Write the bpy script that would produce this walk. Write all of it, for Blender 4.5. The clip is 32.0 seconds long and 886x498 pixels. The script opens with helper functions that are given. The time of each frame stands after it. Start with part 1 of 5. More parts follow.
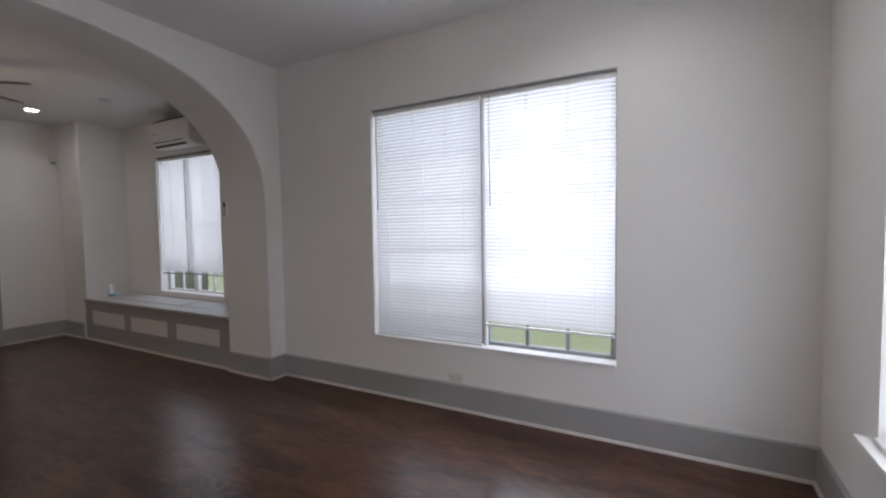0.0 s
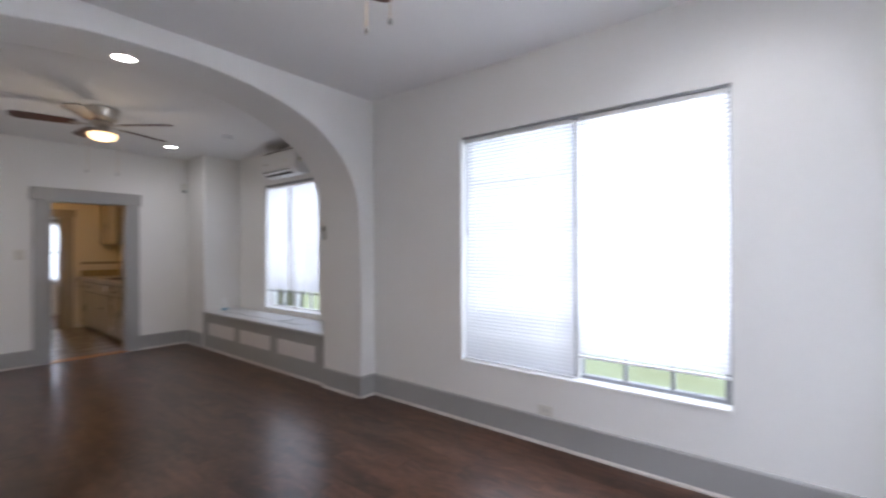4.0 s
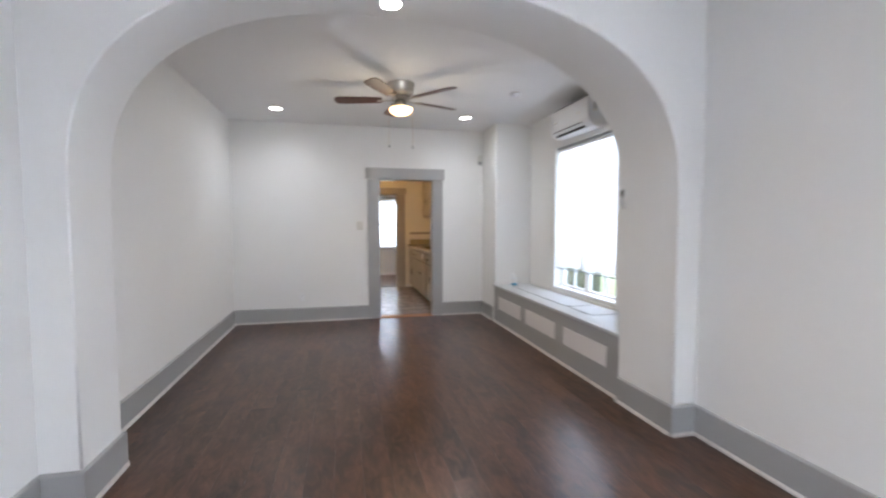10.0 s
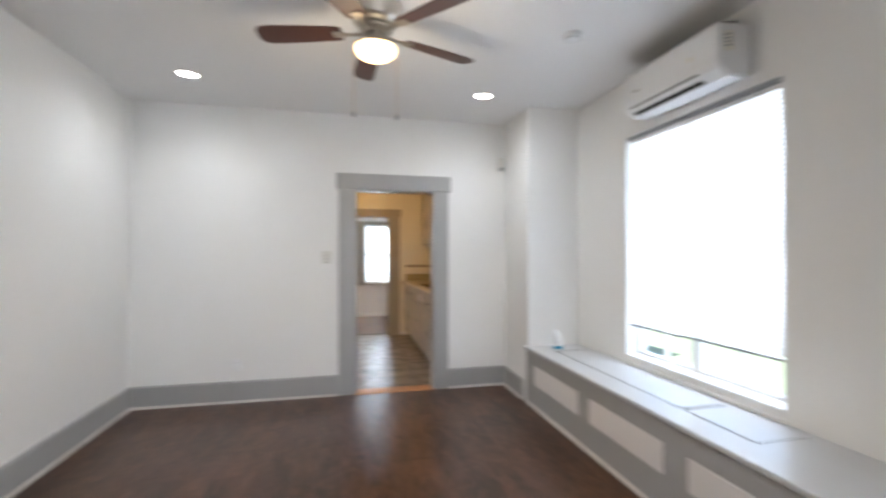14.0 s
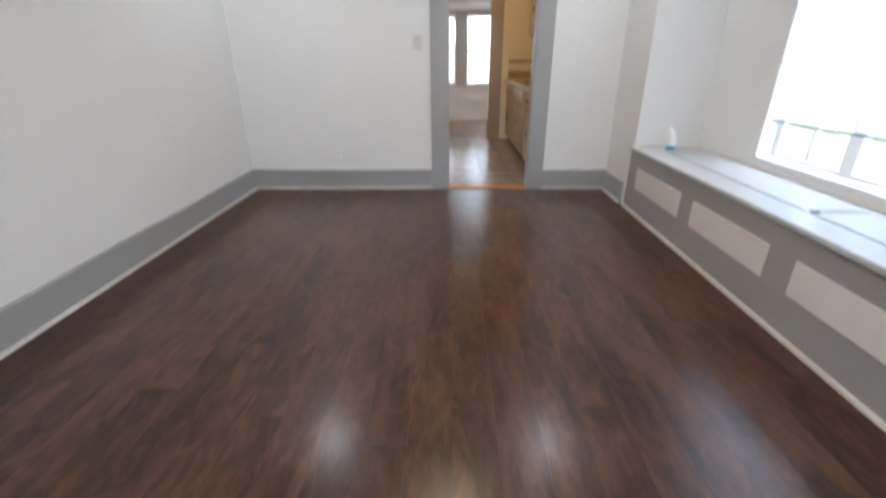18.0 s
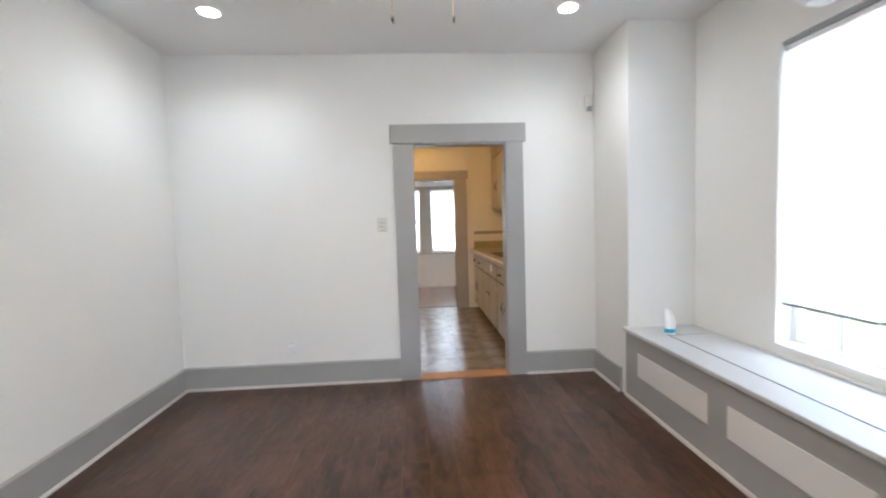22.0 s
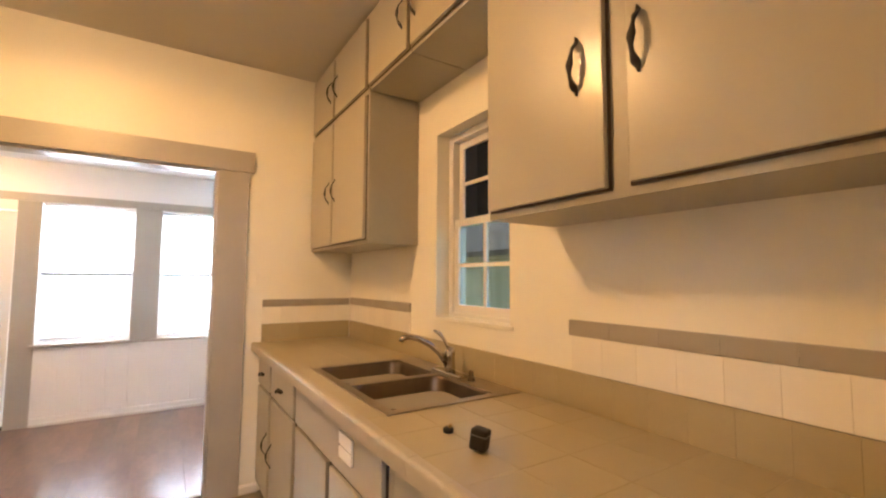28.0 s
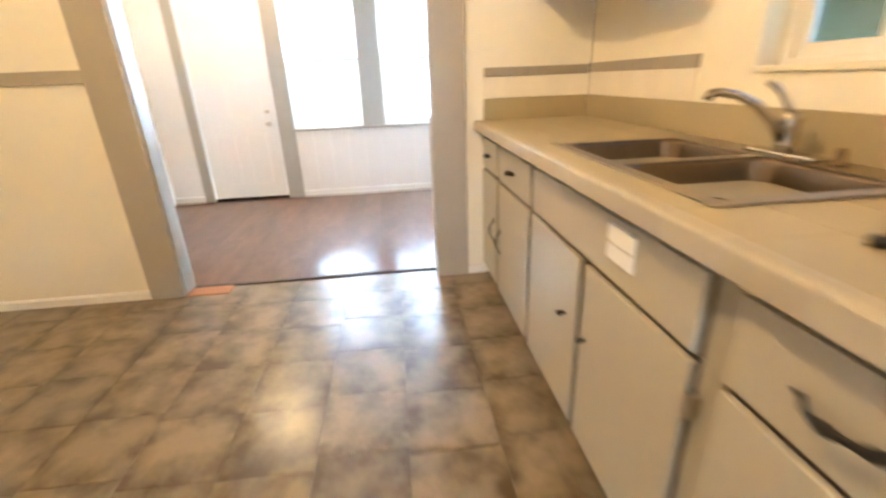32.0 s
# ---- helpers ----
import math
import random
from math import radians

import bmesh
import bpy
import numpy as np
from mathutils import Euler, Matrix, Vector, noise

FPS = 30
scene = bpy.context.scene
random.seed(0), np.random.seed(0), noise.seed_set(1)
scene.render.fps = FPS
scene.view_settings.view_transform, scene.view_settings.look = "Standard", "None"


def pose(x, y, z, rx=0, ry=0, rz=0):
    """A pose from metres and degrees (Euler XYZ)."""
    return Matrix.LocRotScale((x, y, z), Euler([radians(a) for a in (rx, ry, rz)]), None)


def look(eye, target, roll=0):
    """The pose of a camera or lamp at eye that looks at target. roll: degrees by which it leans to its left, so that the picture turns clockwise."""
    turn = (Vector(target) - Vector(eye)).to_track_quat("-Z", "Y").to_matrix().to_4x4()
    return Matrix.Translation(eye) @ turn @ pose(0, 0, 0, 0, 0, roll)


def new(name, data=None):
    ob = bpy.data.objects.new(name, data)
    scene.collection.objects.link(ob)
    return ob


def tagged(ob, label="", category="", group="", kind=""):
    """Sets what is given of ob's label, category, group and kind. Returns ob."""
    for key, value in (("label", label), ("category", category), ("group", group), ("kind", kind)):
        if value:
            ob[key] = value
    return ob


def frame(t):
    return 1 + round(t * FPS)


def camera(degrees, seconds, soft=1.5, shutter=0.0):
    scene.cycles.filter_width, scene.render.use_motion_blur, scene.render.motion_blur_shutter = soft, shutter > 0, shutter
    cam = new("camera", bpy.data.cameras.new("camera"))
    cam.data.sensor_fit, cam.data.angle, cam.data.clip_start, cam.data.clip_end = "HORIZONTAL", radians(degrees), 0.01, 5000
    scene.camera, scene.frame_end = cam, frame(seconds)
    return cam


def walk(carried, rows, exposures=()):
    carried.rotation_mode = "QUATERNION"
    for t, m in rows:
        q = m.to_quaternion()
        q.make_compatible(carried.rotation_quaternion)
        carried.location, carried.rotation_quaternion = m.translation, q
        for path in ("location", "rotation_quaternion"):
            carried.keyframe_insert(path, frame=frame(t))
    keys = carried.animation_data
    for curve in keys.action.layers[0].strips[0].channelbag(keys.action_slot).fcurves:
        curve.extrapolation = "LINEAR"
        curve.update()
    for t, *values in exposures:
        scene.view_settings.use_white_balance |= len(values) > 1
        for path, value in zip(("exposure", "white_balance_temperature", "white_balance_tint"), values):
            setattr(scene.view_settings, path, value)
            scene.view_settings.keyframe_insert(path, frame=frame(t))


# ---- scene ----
cam = camera(90.87, 32.0, soft=2.2, shutter=0.8)
# seconds, eye x, y, z, yaw, pitch, roll
ROWS = [
    (0.0, 0.013, -0.164, 1.378, 28.47, -2.81, 0.90),
    (0.5, -0.002, -0.114, 1.312, 30.25, -6.80, 0.44),
    (1.0, -0.045, -0.043, 1.244, 31.80, -24.48, 0.88),
    (1.5, -0.073, -0.067, 1.223, 31.88, -36.64, 0.95),
    (2.0, -0.085, -0.059, 1.226, 32.32, -40.24, 0.70),
    (2.5, -0.073, -0.066, 1.236, 33.03, -34.14, 0.75),
    (3.0, -0.058, -0.058, 1.336, 34.23, -13.08, -0.07),
    (3.5, -0.030, -0.163, 1.408, 34.09, -0.47, -0.66),
    (4.0, -0.053, -0.186, 1.404, 38.96, 0.17, 0.25),
    (4.5, -0.071, -0.219, 1.419, 49.72, 0.56, 0.48),
    (6.5, -0.066, -0.216, 1.533, 52.58, 11.34, 0.64),
    (7.0, -0.072, -0.191, 1.447, 52.84, 0.28, 0.42),
    (7.5, -0.085, -0.176, 1.419, 53.71, -5.56, -0.02),
    (8.0, -0.091, -0.143, 1.405, 56.19, -5.36, 0.67),
    (8.5, -0.092, -0.067, 1.386, 64.99, -4.78, -0.42),
    (9.0, -0.169, 0.059, 1.349, 68.92, -5.39, 0.66),
    (9.5, -0.501, 0.248, 1.423, 70.42, -3.69, 0.23),
    (10.0, -0.885, 0.455, 1.398, 77.06, -3.29, 0.03),
    (10.5, -1.281, 0.628, 1.388, 83.80, -3.19, -0.63),
    (11.0, -1.759, 0.681, 1.421, 90.33, -0.91, 0.58),
    (11.5, -2.142, 0.775, 1.399, 99.92, -0.44, 0.42),
    (12.0, -2.402, 0.781, 1.402, 107.15, -1.06, -0.20),
    (12.5, -2.757, 0.686, 1.415, 109.43, 0.06, -0.03),
    (13.0, -2.898, 0.683, 1.424, 101.07, 0.18, 0.38),
    (13.5, -2.942, 0.791, 1.424, 90.12, 1.08, 0.18),
    (14.0, -2.889, 0.884, 1.409, 77.43, 0.62, -0.02),
    (14.5, -2.848, 0.973, 1.399, 67.03, 0.46, -0.13),
    (16.5, -2.884, 0.984, 1.417, 82.70, 0.42, 0.98),
    (17.0, -2.869, 0.984, 1.397, 90.45, 0.31, 0.59),
    (17.5, -2.925, 0.998, 1.307, 91.26, -9.81, 0.61),
    (18.0, -2.967, 1.021, 1.218, 91.15, -23.40, 0.35),
    (18.5, -2.968, 0.999, 1.208, 91.11, -26.38, 0.50),
    (19.0, -2.958, 1.003, 1.290, 90.73, -21.08, 0.85),
    (19.5, -2.942, 0.998, 1.393, 90.65, -2.21, 0.15),
    (20.0, -2.892, 0.956, 1.459, 90.27, 7.24, -0.03),
    (20.5, -2.912, 0.954, 1.460, 89.84, 6.61, -0.33),
    (21.0, -2.953, 0.914, 1.431, 88.58, 3.38, 0.50),
    (21.5, -3.160, 0.896, 1.377, 86.22, -0.97, 2.23),
    (22.0, -3.576, 0.987, 1.380, 86.41, -3.54, 1.78),
    (22.5, -4.085, 1.054, 1.360, 86.69, -3.47, 1.88),
    (23.0, -4.572, 1.144, 1.343, 86.07, -2.52, 2.20),
    (23.5, -5.072, 1.215, 1.351, 88.24, -3.83, 0.49),
    (24.0, -5.583, 1.220, 1.340, 86.72, -4.17, 1.77),
    (24.5, -6.104, 1.259, 1.325, 87.68, -5.56, 2.40),
    (25.0, -6.477, 1.259, 1.300, 86.62, -4.25, 0.35),
    (25.5, -6.843, 1.234, 1.322, 78.18, -2.38, 1.50),
    (26.0, -7.112, 1.295, 1.324, 73.89, -0.11, 0.60),
    (26.5, -7.287, 1.345, 1.350, 66.51, -0.32, 0.60),
    (28.5, -7.425, 1.368, 1.355, 56.33, 3.81, -1.10),
    (29.0, -7.428, 1.375, 1.295, 56.40, -5.08, -0.90),
    (29.5, -7.407, 1.365, 1.220, 56.96, -14.24, -0.58),
    (30.0, -7.381, 1.363, 1.154, 60.02, -21.48, -0.74),
    (30.5, -7.367, 1.367, 1.147, 63.50, -22.75, -0.28),
    (31.0, -7.398, 1.392, 1.154, 70.05, -21.87, 0.09),
    (31.5, -7.647, 1.403, 1.175, 76.55, -21.38, 0.84),
    (32.0, -7.964, 1.394, 1.172, 83.49, -21.37, 2.14),
]
# light levels, watts
W_LIV, W_LIV2, W_DIN, W_FRONT, W_PORCH = 13.0, 22.0, 19.0, 53.0, 50.0
W_KIT, W_FAN, W_GLOBE, W_DOWN, W_DOWN2, W_PLAMP = 7.0, 5.0, 3.9, 10.3, 20.0, 0.8
# stops, kelvin and tint over time, as the camera adapts
EXPOSURES = [(0.0, 0.2, 6350, 15), (1.0, 0.1, 5550, 12), (2.0, 2.2, 5450, 11), (3.0, 2.1, 5700, 14), (4.0, 0.95, 6000, 15), (6.5, 0.65, 5750, 14), (7.0, 0.55, 5850, 14), (8.0, 1.05, 5900, 13), (9.0, 1.45, 5900, 13), (10.0, 1.75, 5900, 11),
             (12.0, 2.05, 5850, 8), (14.0, 1.95, 5950, 9), (17.0, 1.75, 5900, 8), (18.0, 1.95, 5900, 9), (19.0, 2.7, 5900, 11), (20.0, 2.65, 5900, 9), (21.0, 2.2, 5900, 9), (23.0, 2.1, 5900, 8), (24.0, 2.02, 5950, 9),
             (25.0, 1.98, 6100, 13), (26.0, 2.48, 6600, 17), (29.0, 3.1, 5700, 12), (30.0, 3.4, 5400, 8), (31.0, 3.5, 5350, 6), (32.0, 3.55, 5150, 3)]
walk(cam, [(t, pose(x, y, z, 90 + pitch, roll, yaw)) for t, x, y, z, yaw, pitch, roll in ROWS], EXPOSURES)

# ---- plan, metres: the walk runs towards -x, the window side is +y ----
X_FRONT = 0.67                      # front wall of the living room
X_ARCH1, X_ARCH2, X_ARCH3 = -3.29, -3.88, -3.69     # arch: near face, far face at the window side and at the inner side
X_BACK1, X_BACK2 = -7.375, -7.488     # wall between dining room and kitchen
X_END1, X_END2 = -10.50, -10.62     # wall between kitchen and sun porch
X_PORCH = -12.86
Y_LIV_L, Y_LIV_R = -0.98, 2.735
Y_DIN_L, Y_DIN_R = -1.03, 2.575
Y_NICHE = 3.10
X_NICHE1, X_NICHE2 = -6.76, -3.88
Y_ARCH_L, Y_ARCH_R = -0.80, 2.56
Y_KIT_L, Y_KIT_R = -1.03, 2.517
Y_POR_L, Y_POR_R = -1.00, 2.90
H_LIV, H_DIN, H_KIT, H_POR = 2.87, 2.81, 2.765, 2.45
T = 0.18                            # outer walls
BENCH_Z = 0.535
COUNTER_Z = 0.940

# ---- world, sun ----
world = bpy.data.worlds.new("world")
scene.world = world
world.use_nodes = True
wt = world.node_tree
sky = wt.nodes.new("ShaderNodeTexSky")
sky.sky_type = 'NISHITA'
sky.sun_disc = False
sky.sun_elevation = radians(79)
sky.sun_rotation = radians(248)
wt.links.new(sky.outputs[0], wt.nodes["Background"].inputs[0])
wt.nodes["Background"].inputs[1].default_value = 0.15
sun = new("sun", bpy.data.lights.new("sun", 'SUN'))
sun.data.energy, sun.data.angle, sun.data.color = 5.0, radians(0.5), (1.0, 0.95, 0.88)
sun.matrix_world = look((-2.0, -0.8, 11), (0, 0, 0))


def window_light(name, size_x, size_z, watts, eye, target, colour=(0.91, 0.955, 1.0)):
    """The sky's light at a window opening, outside its glass."""
    lamp = bpy.data.lights.new(name, 'AREA')
    lamp.shape, lamp.size, lamp.size_y, lamp.energy, lamp.color = 'RECTANGLE', size_x, size_z, watts, colour
    ob = new(name, lamp)
    ob.matrix_world = look(eye, target)
    return ob


window_light("window_light_living_1", 0.95, 1.60, W_LIV, (-1.74, 3.06, 1.55), (-1.74, 0, 1.55))
window_light("window_light_living_2", 0.88, 1.60, W_LIV2, (-0.80, 3.06, 1.55), (-0.80, 0, 1.55))
window_light("window_light_dining", 1.26, 1.40, W_DIN, (-5.37, 3.44, 1.66), (-5.37, 0, 1.66))
window_light("window_light_front", 1.50, 1.60, W_FRONT, (1.05, 1.15, 1.55), (0, 1.15, 1.55))
window_light("window_light_porch", 2.3, 1.30, W_PORCH, (-13.22, 1.42, 1.40), (0, 1.40, 1.40))


def dome_light(name, x, y, z, watts, colour, radius, spread=180):
    """The light of a globe or dome under a ceiling, mostly downwards."""
    lamp = bpy.data.lights.new(name, 'SPOT')
    lamp.energy, lamp.color, lamp.shadow_soft_size, lamp.spot_size, lamp.spot_blend = watts, colour, radius, radians(spread), 0.12
    new(name, lamp).location = (x, y, z)


dome_light("kitchen_lamp_light", -9.10, 0.78, 2.62, W_KIT, (1.0, 0.48, 0.11), 0.11)
dome_light("porch_lamp_light", -12.10, -0.05, 2.33, W_PLAMP, (1.0, 0.66, 0.32), 0.09)


def down_light(x, y, z, watts, colour):
    lamp = bpy.data.lights.new("down_light", 'SPOT')
    lamp.energy, lamp.color, lamp.shadow_soft_size, lamp.spot_size, lamp.spot_blend = watts, colour, 0.07, radians(160), 1.0
    new("down_light", lamp).location = (x, y, z)


# ---- materials ----
def material(name, colour, rough=0.5, metal=0.0, vary=0.0, scale=3.0, fine=0.0, fine_scale=120.0, bump=0.0, bump_scale=60.0,
             rough_vary=0.0, tint=None, random=0.0, stretch=(1, 1, 1), coat=0.0):
    """Paint, plastic or metal with stains at a large scale, grain at a fine one, and a slight relief."""
    m = bpy.data.materials.new(name)
    m.use_nodes = True
    t = m.node_tree
    b = t.nodes["Principled BSDF"]
    b.inputs["Roughness"].default_value, b.inputs["Metallic"].default_value = rough, metal
    b.inputs["Coat Weight"].default_value = coat
    b.inputs["Coat Roughness"].default_value = 0.15
    b.inputs["Base Color"].default_value = (*colour, 1)
    co = t.nodes.new("ShaderNodeTexCoord")
    mp = t.nodes.new("ShaderNodeMapping")
    mp.inputs["Scale"].default_value = stretch
    t.links.new(co.outputs["Object"], mp.inputs[0])

    def noise_at(s, detail=4.0):
        n = t.nodes.new("ShaderNodeTexNoise")
        n.inputs["Scale"].default_value, n.inputs["Detail"].default_value = s, detail
        t.links.new(mp.outputs[0], n.inputs["Vector"])
        return n
    out = None
    if vary or fine or random:
        rgb = t.nodes.new("ShaderNodeRGB")
        rgb.outputs[0].default_value = (*colour, 1)
        out = rgb.outputs[0]
        dark = tint or tuple(c * 0.55 for c in colour)
        for amount, s in ((vary, scale), (fine, fine_scale)):
            if amount:
                n = noise_at(s)
                ramp = t.nodes.new("ShaderNodeMapRange")
                ramp.inputs[1].default_value, ramp.inputs[2].default_value = 0.35, 0.75
                ramp.inputs[4].default_value = amount
                t.links.new(n.outputs[0], ramp.inputs[0])
                mix = t.nodes.new("ShaderNodeMix")
                mix.data_type = 'RGBA'
                mix.inputs[7].default_value = (*dark, 1)
                t.links.new(ramp.outputs[0], mix.inputs[0])
                t.links.new(out, mix.inputs[6])
                out = mix.outputs[2]
        if random:
            info = t.nodes.new("ShaderNodeObjectInfo")
            hsv = t.nodes.new("ShaderNodeHueSaturation")
            ramp = t.nodes.new("ShaderNodeMapRange")
            ramp.inputs[3].default_value, ramp.inputs[4].default_value = 1 - random, 1 + random
            t.links.new(info.outputs["Random"], ramp.inputs[0])
            t.links.new(ramp.outputs[0], hsv.inputs["Value"])
            t.links.new(out, hsv.inputs["Color"])
            out = hsv.outputs[0]
        t.links.new(out, b.inputs["Base Color"])
    if rough_vary:
        n = noise_at(scale * 2.3)
        ramp = t.nodes.new("ShaderNodeMapRange")
        ramp.inputs[3].default_value, ramp.inputs[4].default_value = max(0.02, rough - rough_vary), rough + rough_vary
        t.links.new(n.outputs[0], ramp.inputs[0])
        t.links.new(ramp.outputs[0], b.inputs["Roughness"])
    if bump:
        n = noise_at(bump_scale, 6.0)
        bp = t.nodes.new("ShaderNodeBump")
        bp.inputs["Strength"].default_value, bp.inputs["Distance"].default_value = bump, 0.004
        t.links.new(n.outputs[0], bp.inputs["Height"])
        t.links.new(bp.outputs[0], b.inputs["Normal"])
    return m


def wood_floor(name, light, dark, rough, relief=0.06, figure=1.0, coat=0.34, coat_rough=0.285):
    """Hand-scraped dark laminate: streaked grain along each board, its own tone, scraped relief."""
    m = bpy.data.materials.new(name)
    m.use_nodes = True
    t = m.node_tree
    b = t.nodes["Principled BSDF"]
    co = t.nodes.new("ShaderNodeTexCoord")
    info = t.nodes.new("ShaderNodeObjectInfo")
    add = t.nodes.new("ShaderNodeVectorMath")
    add.operation = 'ADD'
    shift = t.nodes.new("ShaderNodeVectorMath")
    shift.operation = 'SCALE'
    shift.inputs[0].default_value = (37.0, 11.0, 5.0)
    t.links.new(info.outputs["Random"], shift.inputs["Scale"])
    t.links.new(co.outputs["Object"], add.inputs[0])
    t.links.new(shift.outputs[0], add.inputs[1])

    def noise_at(stretch, detail, rough_n=0.6, distort=0.0):
        mp = t.nodes.new("ShaderNodeMapping")
        mp.inputs["Scale"].default_value = stretch
        t.links.new(add.outputs[0], mp.inputs[0])
        n = t.nodes.new("ShaderNodeTexNoise")
        n.inputs["Scale"].default_value, n.inputs["Detail"].default_value = 1.0, detail
        n.inputs["Roughness"].default_value, n.inputs["Distortion"].default_value = rough_n, distort
        t.links.new(mp.outputs[0], n.inputs["Vector"])
        return n

    def mix(fac, a, c, mode='MIX'):
        k = t.nodes.new("ShaderNodeMix")
        k.data_type, k.blend_type = 'RGBA', mode
        for socket, value in ((k.inputs[0], fac), (k.inputs[6], a), (k.inputs[7], c)):
            if isinstance(value, tuple):
                socket.default_value = (*value, 1)
            elif isinstance(value, float):
                socket.default_value = value
            else:
                t.links.new(value, socket)
        return k.outputs[2]

    def span(value, low, high, to_low=0.0, to_high=1.0):
        r = t.nodes.new("ShaderNodeMapRange")
        for i, v in enumerate((low, high, to_low, to_high)):
            r.inputs[i + 1].default_value = v
        t.links.new(value, r.inputs[0])
        return r.outputs[0]
    broad = noise_at((1.7, 5.0, 1.0), 4.0, 0.58, 0.5)
    streak = noise_at((3.4, 22.0, 1.0), 4.0, 0.58, 0.4)
    fleck = noise_at((14.0, 44.0, 1.0), 2.0, 0.50, 0.3)
    knots = noise_at((4.0, 12.0, 1.0), 3.0, 0.55, 0.8)
    flame = noise_at((5.0, 12.0, 1.0), 4.0, 0.62, 1.2)
    colour = mix(span(broad.outputs[0], 0.34, 0.68), dark, light)
    colour = mix(span(streak.outputs[0], 0.42, 0.72, 0.0, 0.40 * figure), colour, tuple(c * 0.55 for c in dark))
    colour = mix(span(flame.outputs[0], 0.44, 0.74, 0.0, 0.52 * figure), colour, tuple(c * 1.7 for c in light))
    colour = mix(span(fleck.outputs[0], 0.45, 0.75, 0.0, 0.32 * figure), colour, tuple(c * 0.5 for c in dark))
    colour = mix(span(knots.outputs[0], 0.56, 0.82, 0.0, 0.30 * figure), colour, tuple(c * 0.4 for c in dark))
    hsv = t.nodes.new("ShaderNodeHueSaturation")
    t.links.new(span(info.outputs["Random"], 0.0, 1.0, 0.90, 1.10), hsv.inputs["Value"])
    t.links.new(colour, hsv.inputs["Color"])
    t.links.new(hsv.outputs[0], b.inputs["Base Color"])
    b.inputs["Roughness"].default_value = rough
    b.inputs["Specular IOR Level"].default_value = 0.22
    b.inputs["Coat Weight"].default_value, b.inputs["Coat Roughness"].default_value = coat, coat_rough
    if relief:
        bp = t.nodes.new("ShaderNodeBump")
        bp.inputs["Strength"].default_value, bp.inputs["Distance"].default_value = relief, 0.002
        wave = noise_at((6.0, 45.0, 1.0), 3.0, 0.5, 0.3)
        t.links.new(wave.outputs[0], bp.inputs["Height"])
        t.links.new(bp.outputs[0], b.inputs["Normal"])
    return m


def slate_tile(name, light, dark):
    """A printed stone tile: cloudy blotches, darker towards its uneven rim, each tile with its own cloud."""
    m = bpy.data.materials.new(name)
    m.use_nodes = True
    t = m.node_tree
    b = t.nodes["Principled BSDF"]
    co = t.nodes.new("ShaderNodeTexCoord")
    info = t.nodes.new("ShaderNodeObjectInfo")
    shift = t.nodes.new("ShaderNodeVectorMath")
    shift.operation = 'SCALE'
    shift.inputs[0].default_value = (23.0, 31.0, 7.0)
    t.links.new(info.outputs["Random"], shift.inputs["Scale"])
    add = t.nodes.new("ShaderNodeVectorMath")
    add.operation = 'ADD'
    t.links.new(co.outputs["Object"], add.inputs[0])
    t.links.new(shift.outputs[0], add.inputs[1])

    def noise_at(s, detail, distort):
        n = t.nodes.new("ShaderNodeTexNoise")
        n.inputs["Scale"].default_value, n.inputs["Detail"].default_value, n.inputs["Distortion"].default_value = s, detail, distort
        t.links.new(add.outputs[0], n.inputs["Vector"])
        return n.outputs[0]

    def calc(op, one, two):
        k = t.nodes.new("ShaderNodeMath")
        k.operation = op
        for i, v in enumerate((one, two)):
            if isinstance(v, float):
                k.inputs[i].default_value = v
            else:
                t.links.new(v, k.inputs[i])
        return k.outputs[0]

    def span(value, low, high, to_low=0.0, to_high=1.0):
        r = t.nodes.new("ShaderNodeMapRange")
        for i, v in enumerate((low, high, to_low, to_high)):
            r.inputs[i + 1].default_value = v
        t.links.new(value, r.inputs[0])
        return r.outputs[0]
    sep = t.nodes.new("ShaderNodeSeparateXYZ")
    t.links.new(co.outputs["Object"], sep.inputs[0])
    rim = calc('MAXIMUM', calc('ABSOLUTE', sep.outputs[0], 0.0), calc('ABSOLUTE', sep.outputs[1], 0.0))
    cloud, fine = noise_at(7.0, 3.0, 0.0), noise_at(45.0, 4.0, 0.0)
    edge = calc('MULTIPLY', span(rim, 0.085, 0.155), span(noise_at(12.0, 2.0, 0.0), 0.30, 0.62))
    amount = calc('ADD', calc('MULTIPLY', span(cloud, 0.40, 0.70), 0.80), calc('MULTIPLY', edge, 0.60))
    amount = calc('MINIMUM', calc('ADD', amount, calc('MULTIPLY', span(fine, 0.5, 0.75), 0.12)), 1.0)
    k = t.nodes.new("ShaderNodeMix")
    k.data_type = 'RGBA'
    k.inputs[6].default_value, k.inputs[7].default_value = (*light, 1), (*dark, 1)
    t.links.new(amount, k.inputs[0])
    hsv = t.nodes.new("ShaderNodeHueSaturation")
    t.links.new(span(info.outputs["Random"], 0.0, 1.0, 0.88, 1.12), hsv.inputs["Value"])
    t.links.new(k.outputs[2], hsv.inputs["Color"])
    t.links.new(hsv.outputs[0], b.inputs["Base Color"])
    t.links.new(span(cloud, 0.3, 0.7, 0.29, 0.35), b.inputs["Roughness"])
    b.inputs["Coat Weight"].default_value, b.inputs["Coat Roughness"].default_value = 0.31, 0.21
    bp = t.nodes.new("ShaderNodeBump")
    bp.inputs["Strength"].default_value, bp.inputs["Distance"].default_value = 0.07, 0.002
    t.links.new(noise_at(16.0, 2.0, 0.0), bp.inputs["Height"])
    t.links.new(bp.outputs[0], b.inputs["Normal"])
    return m


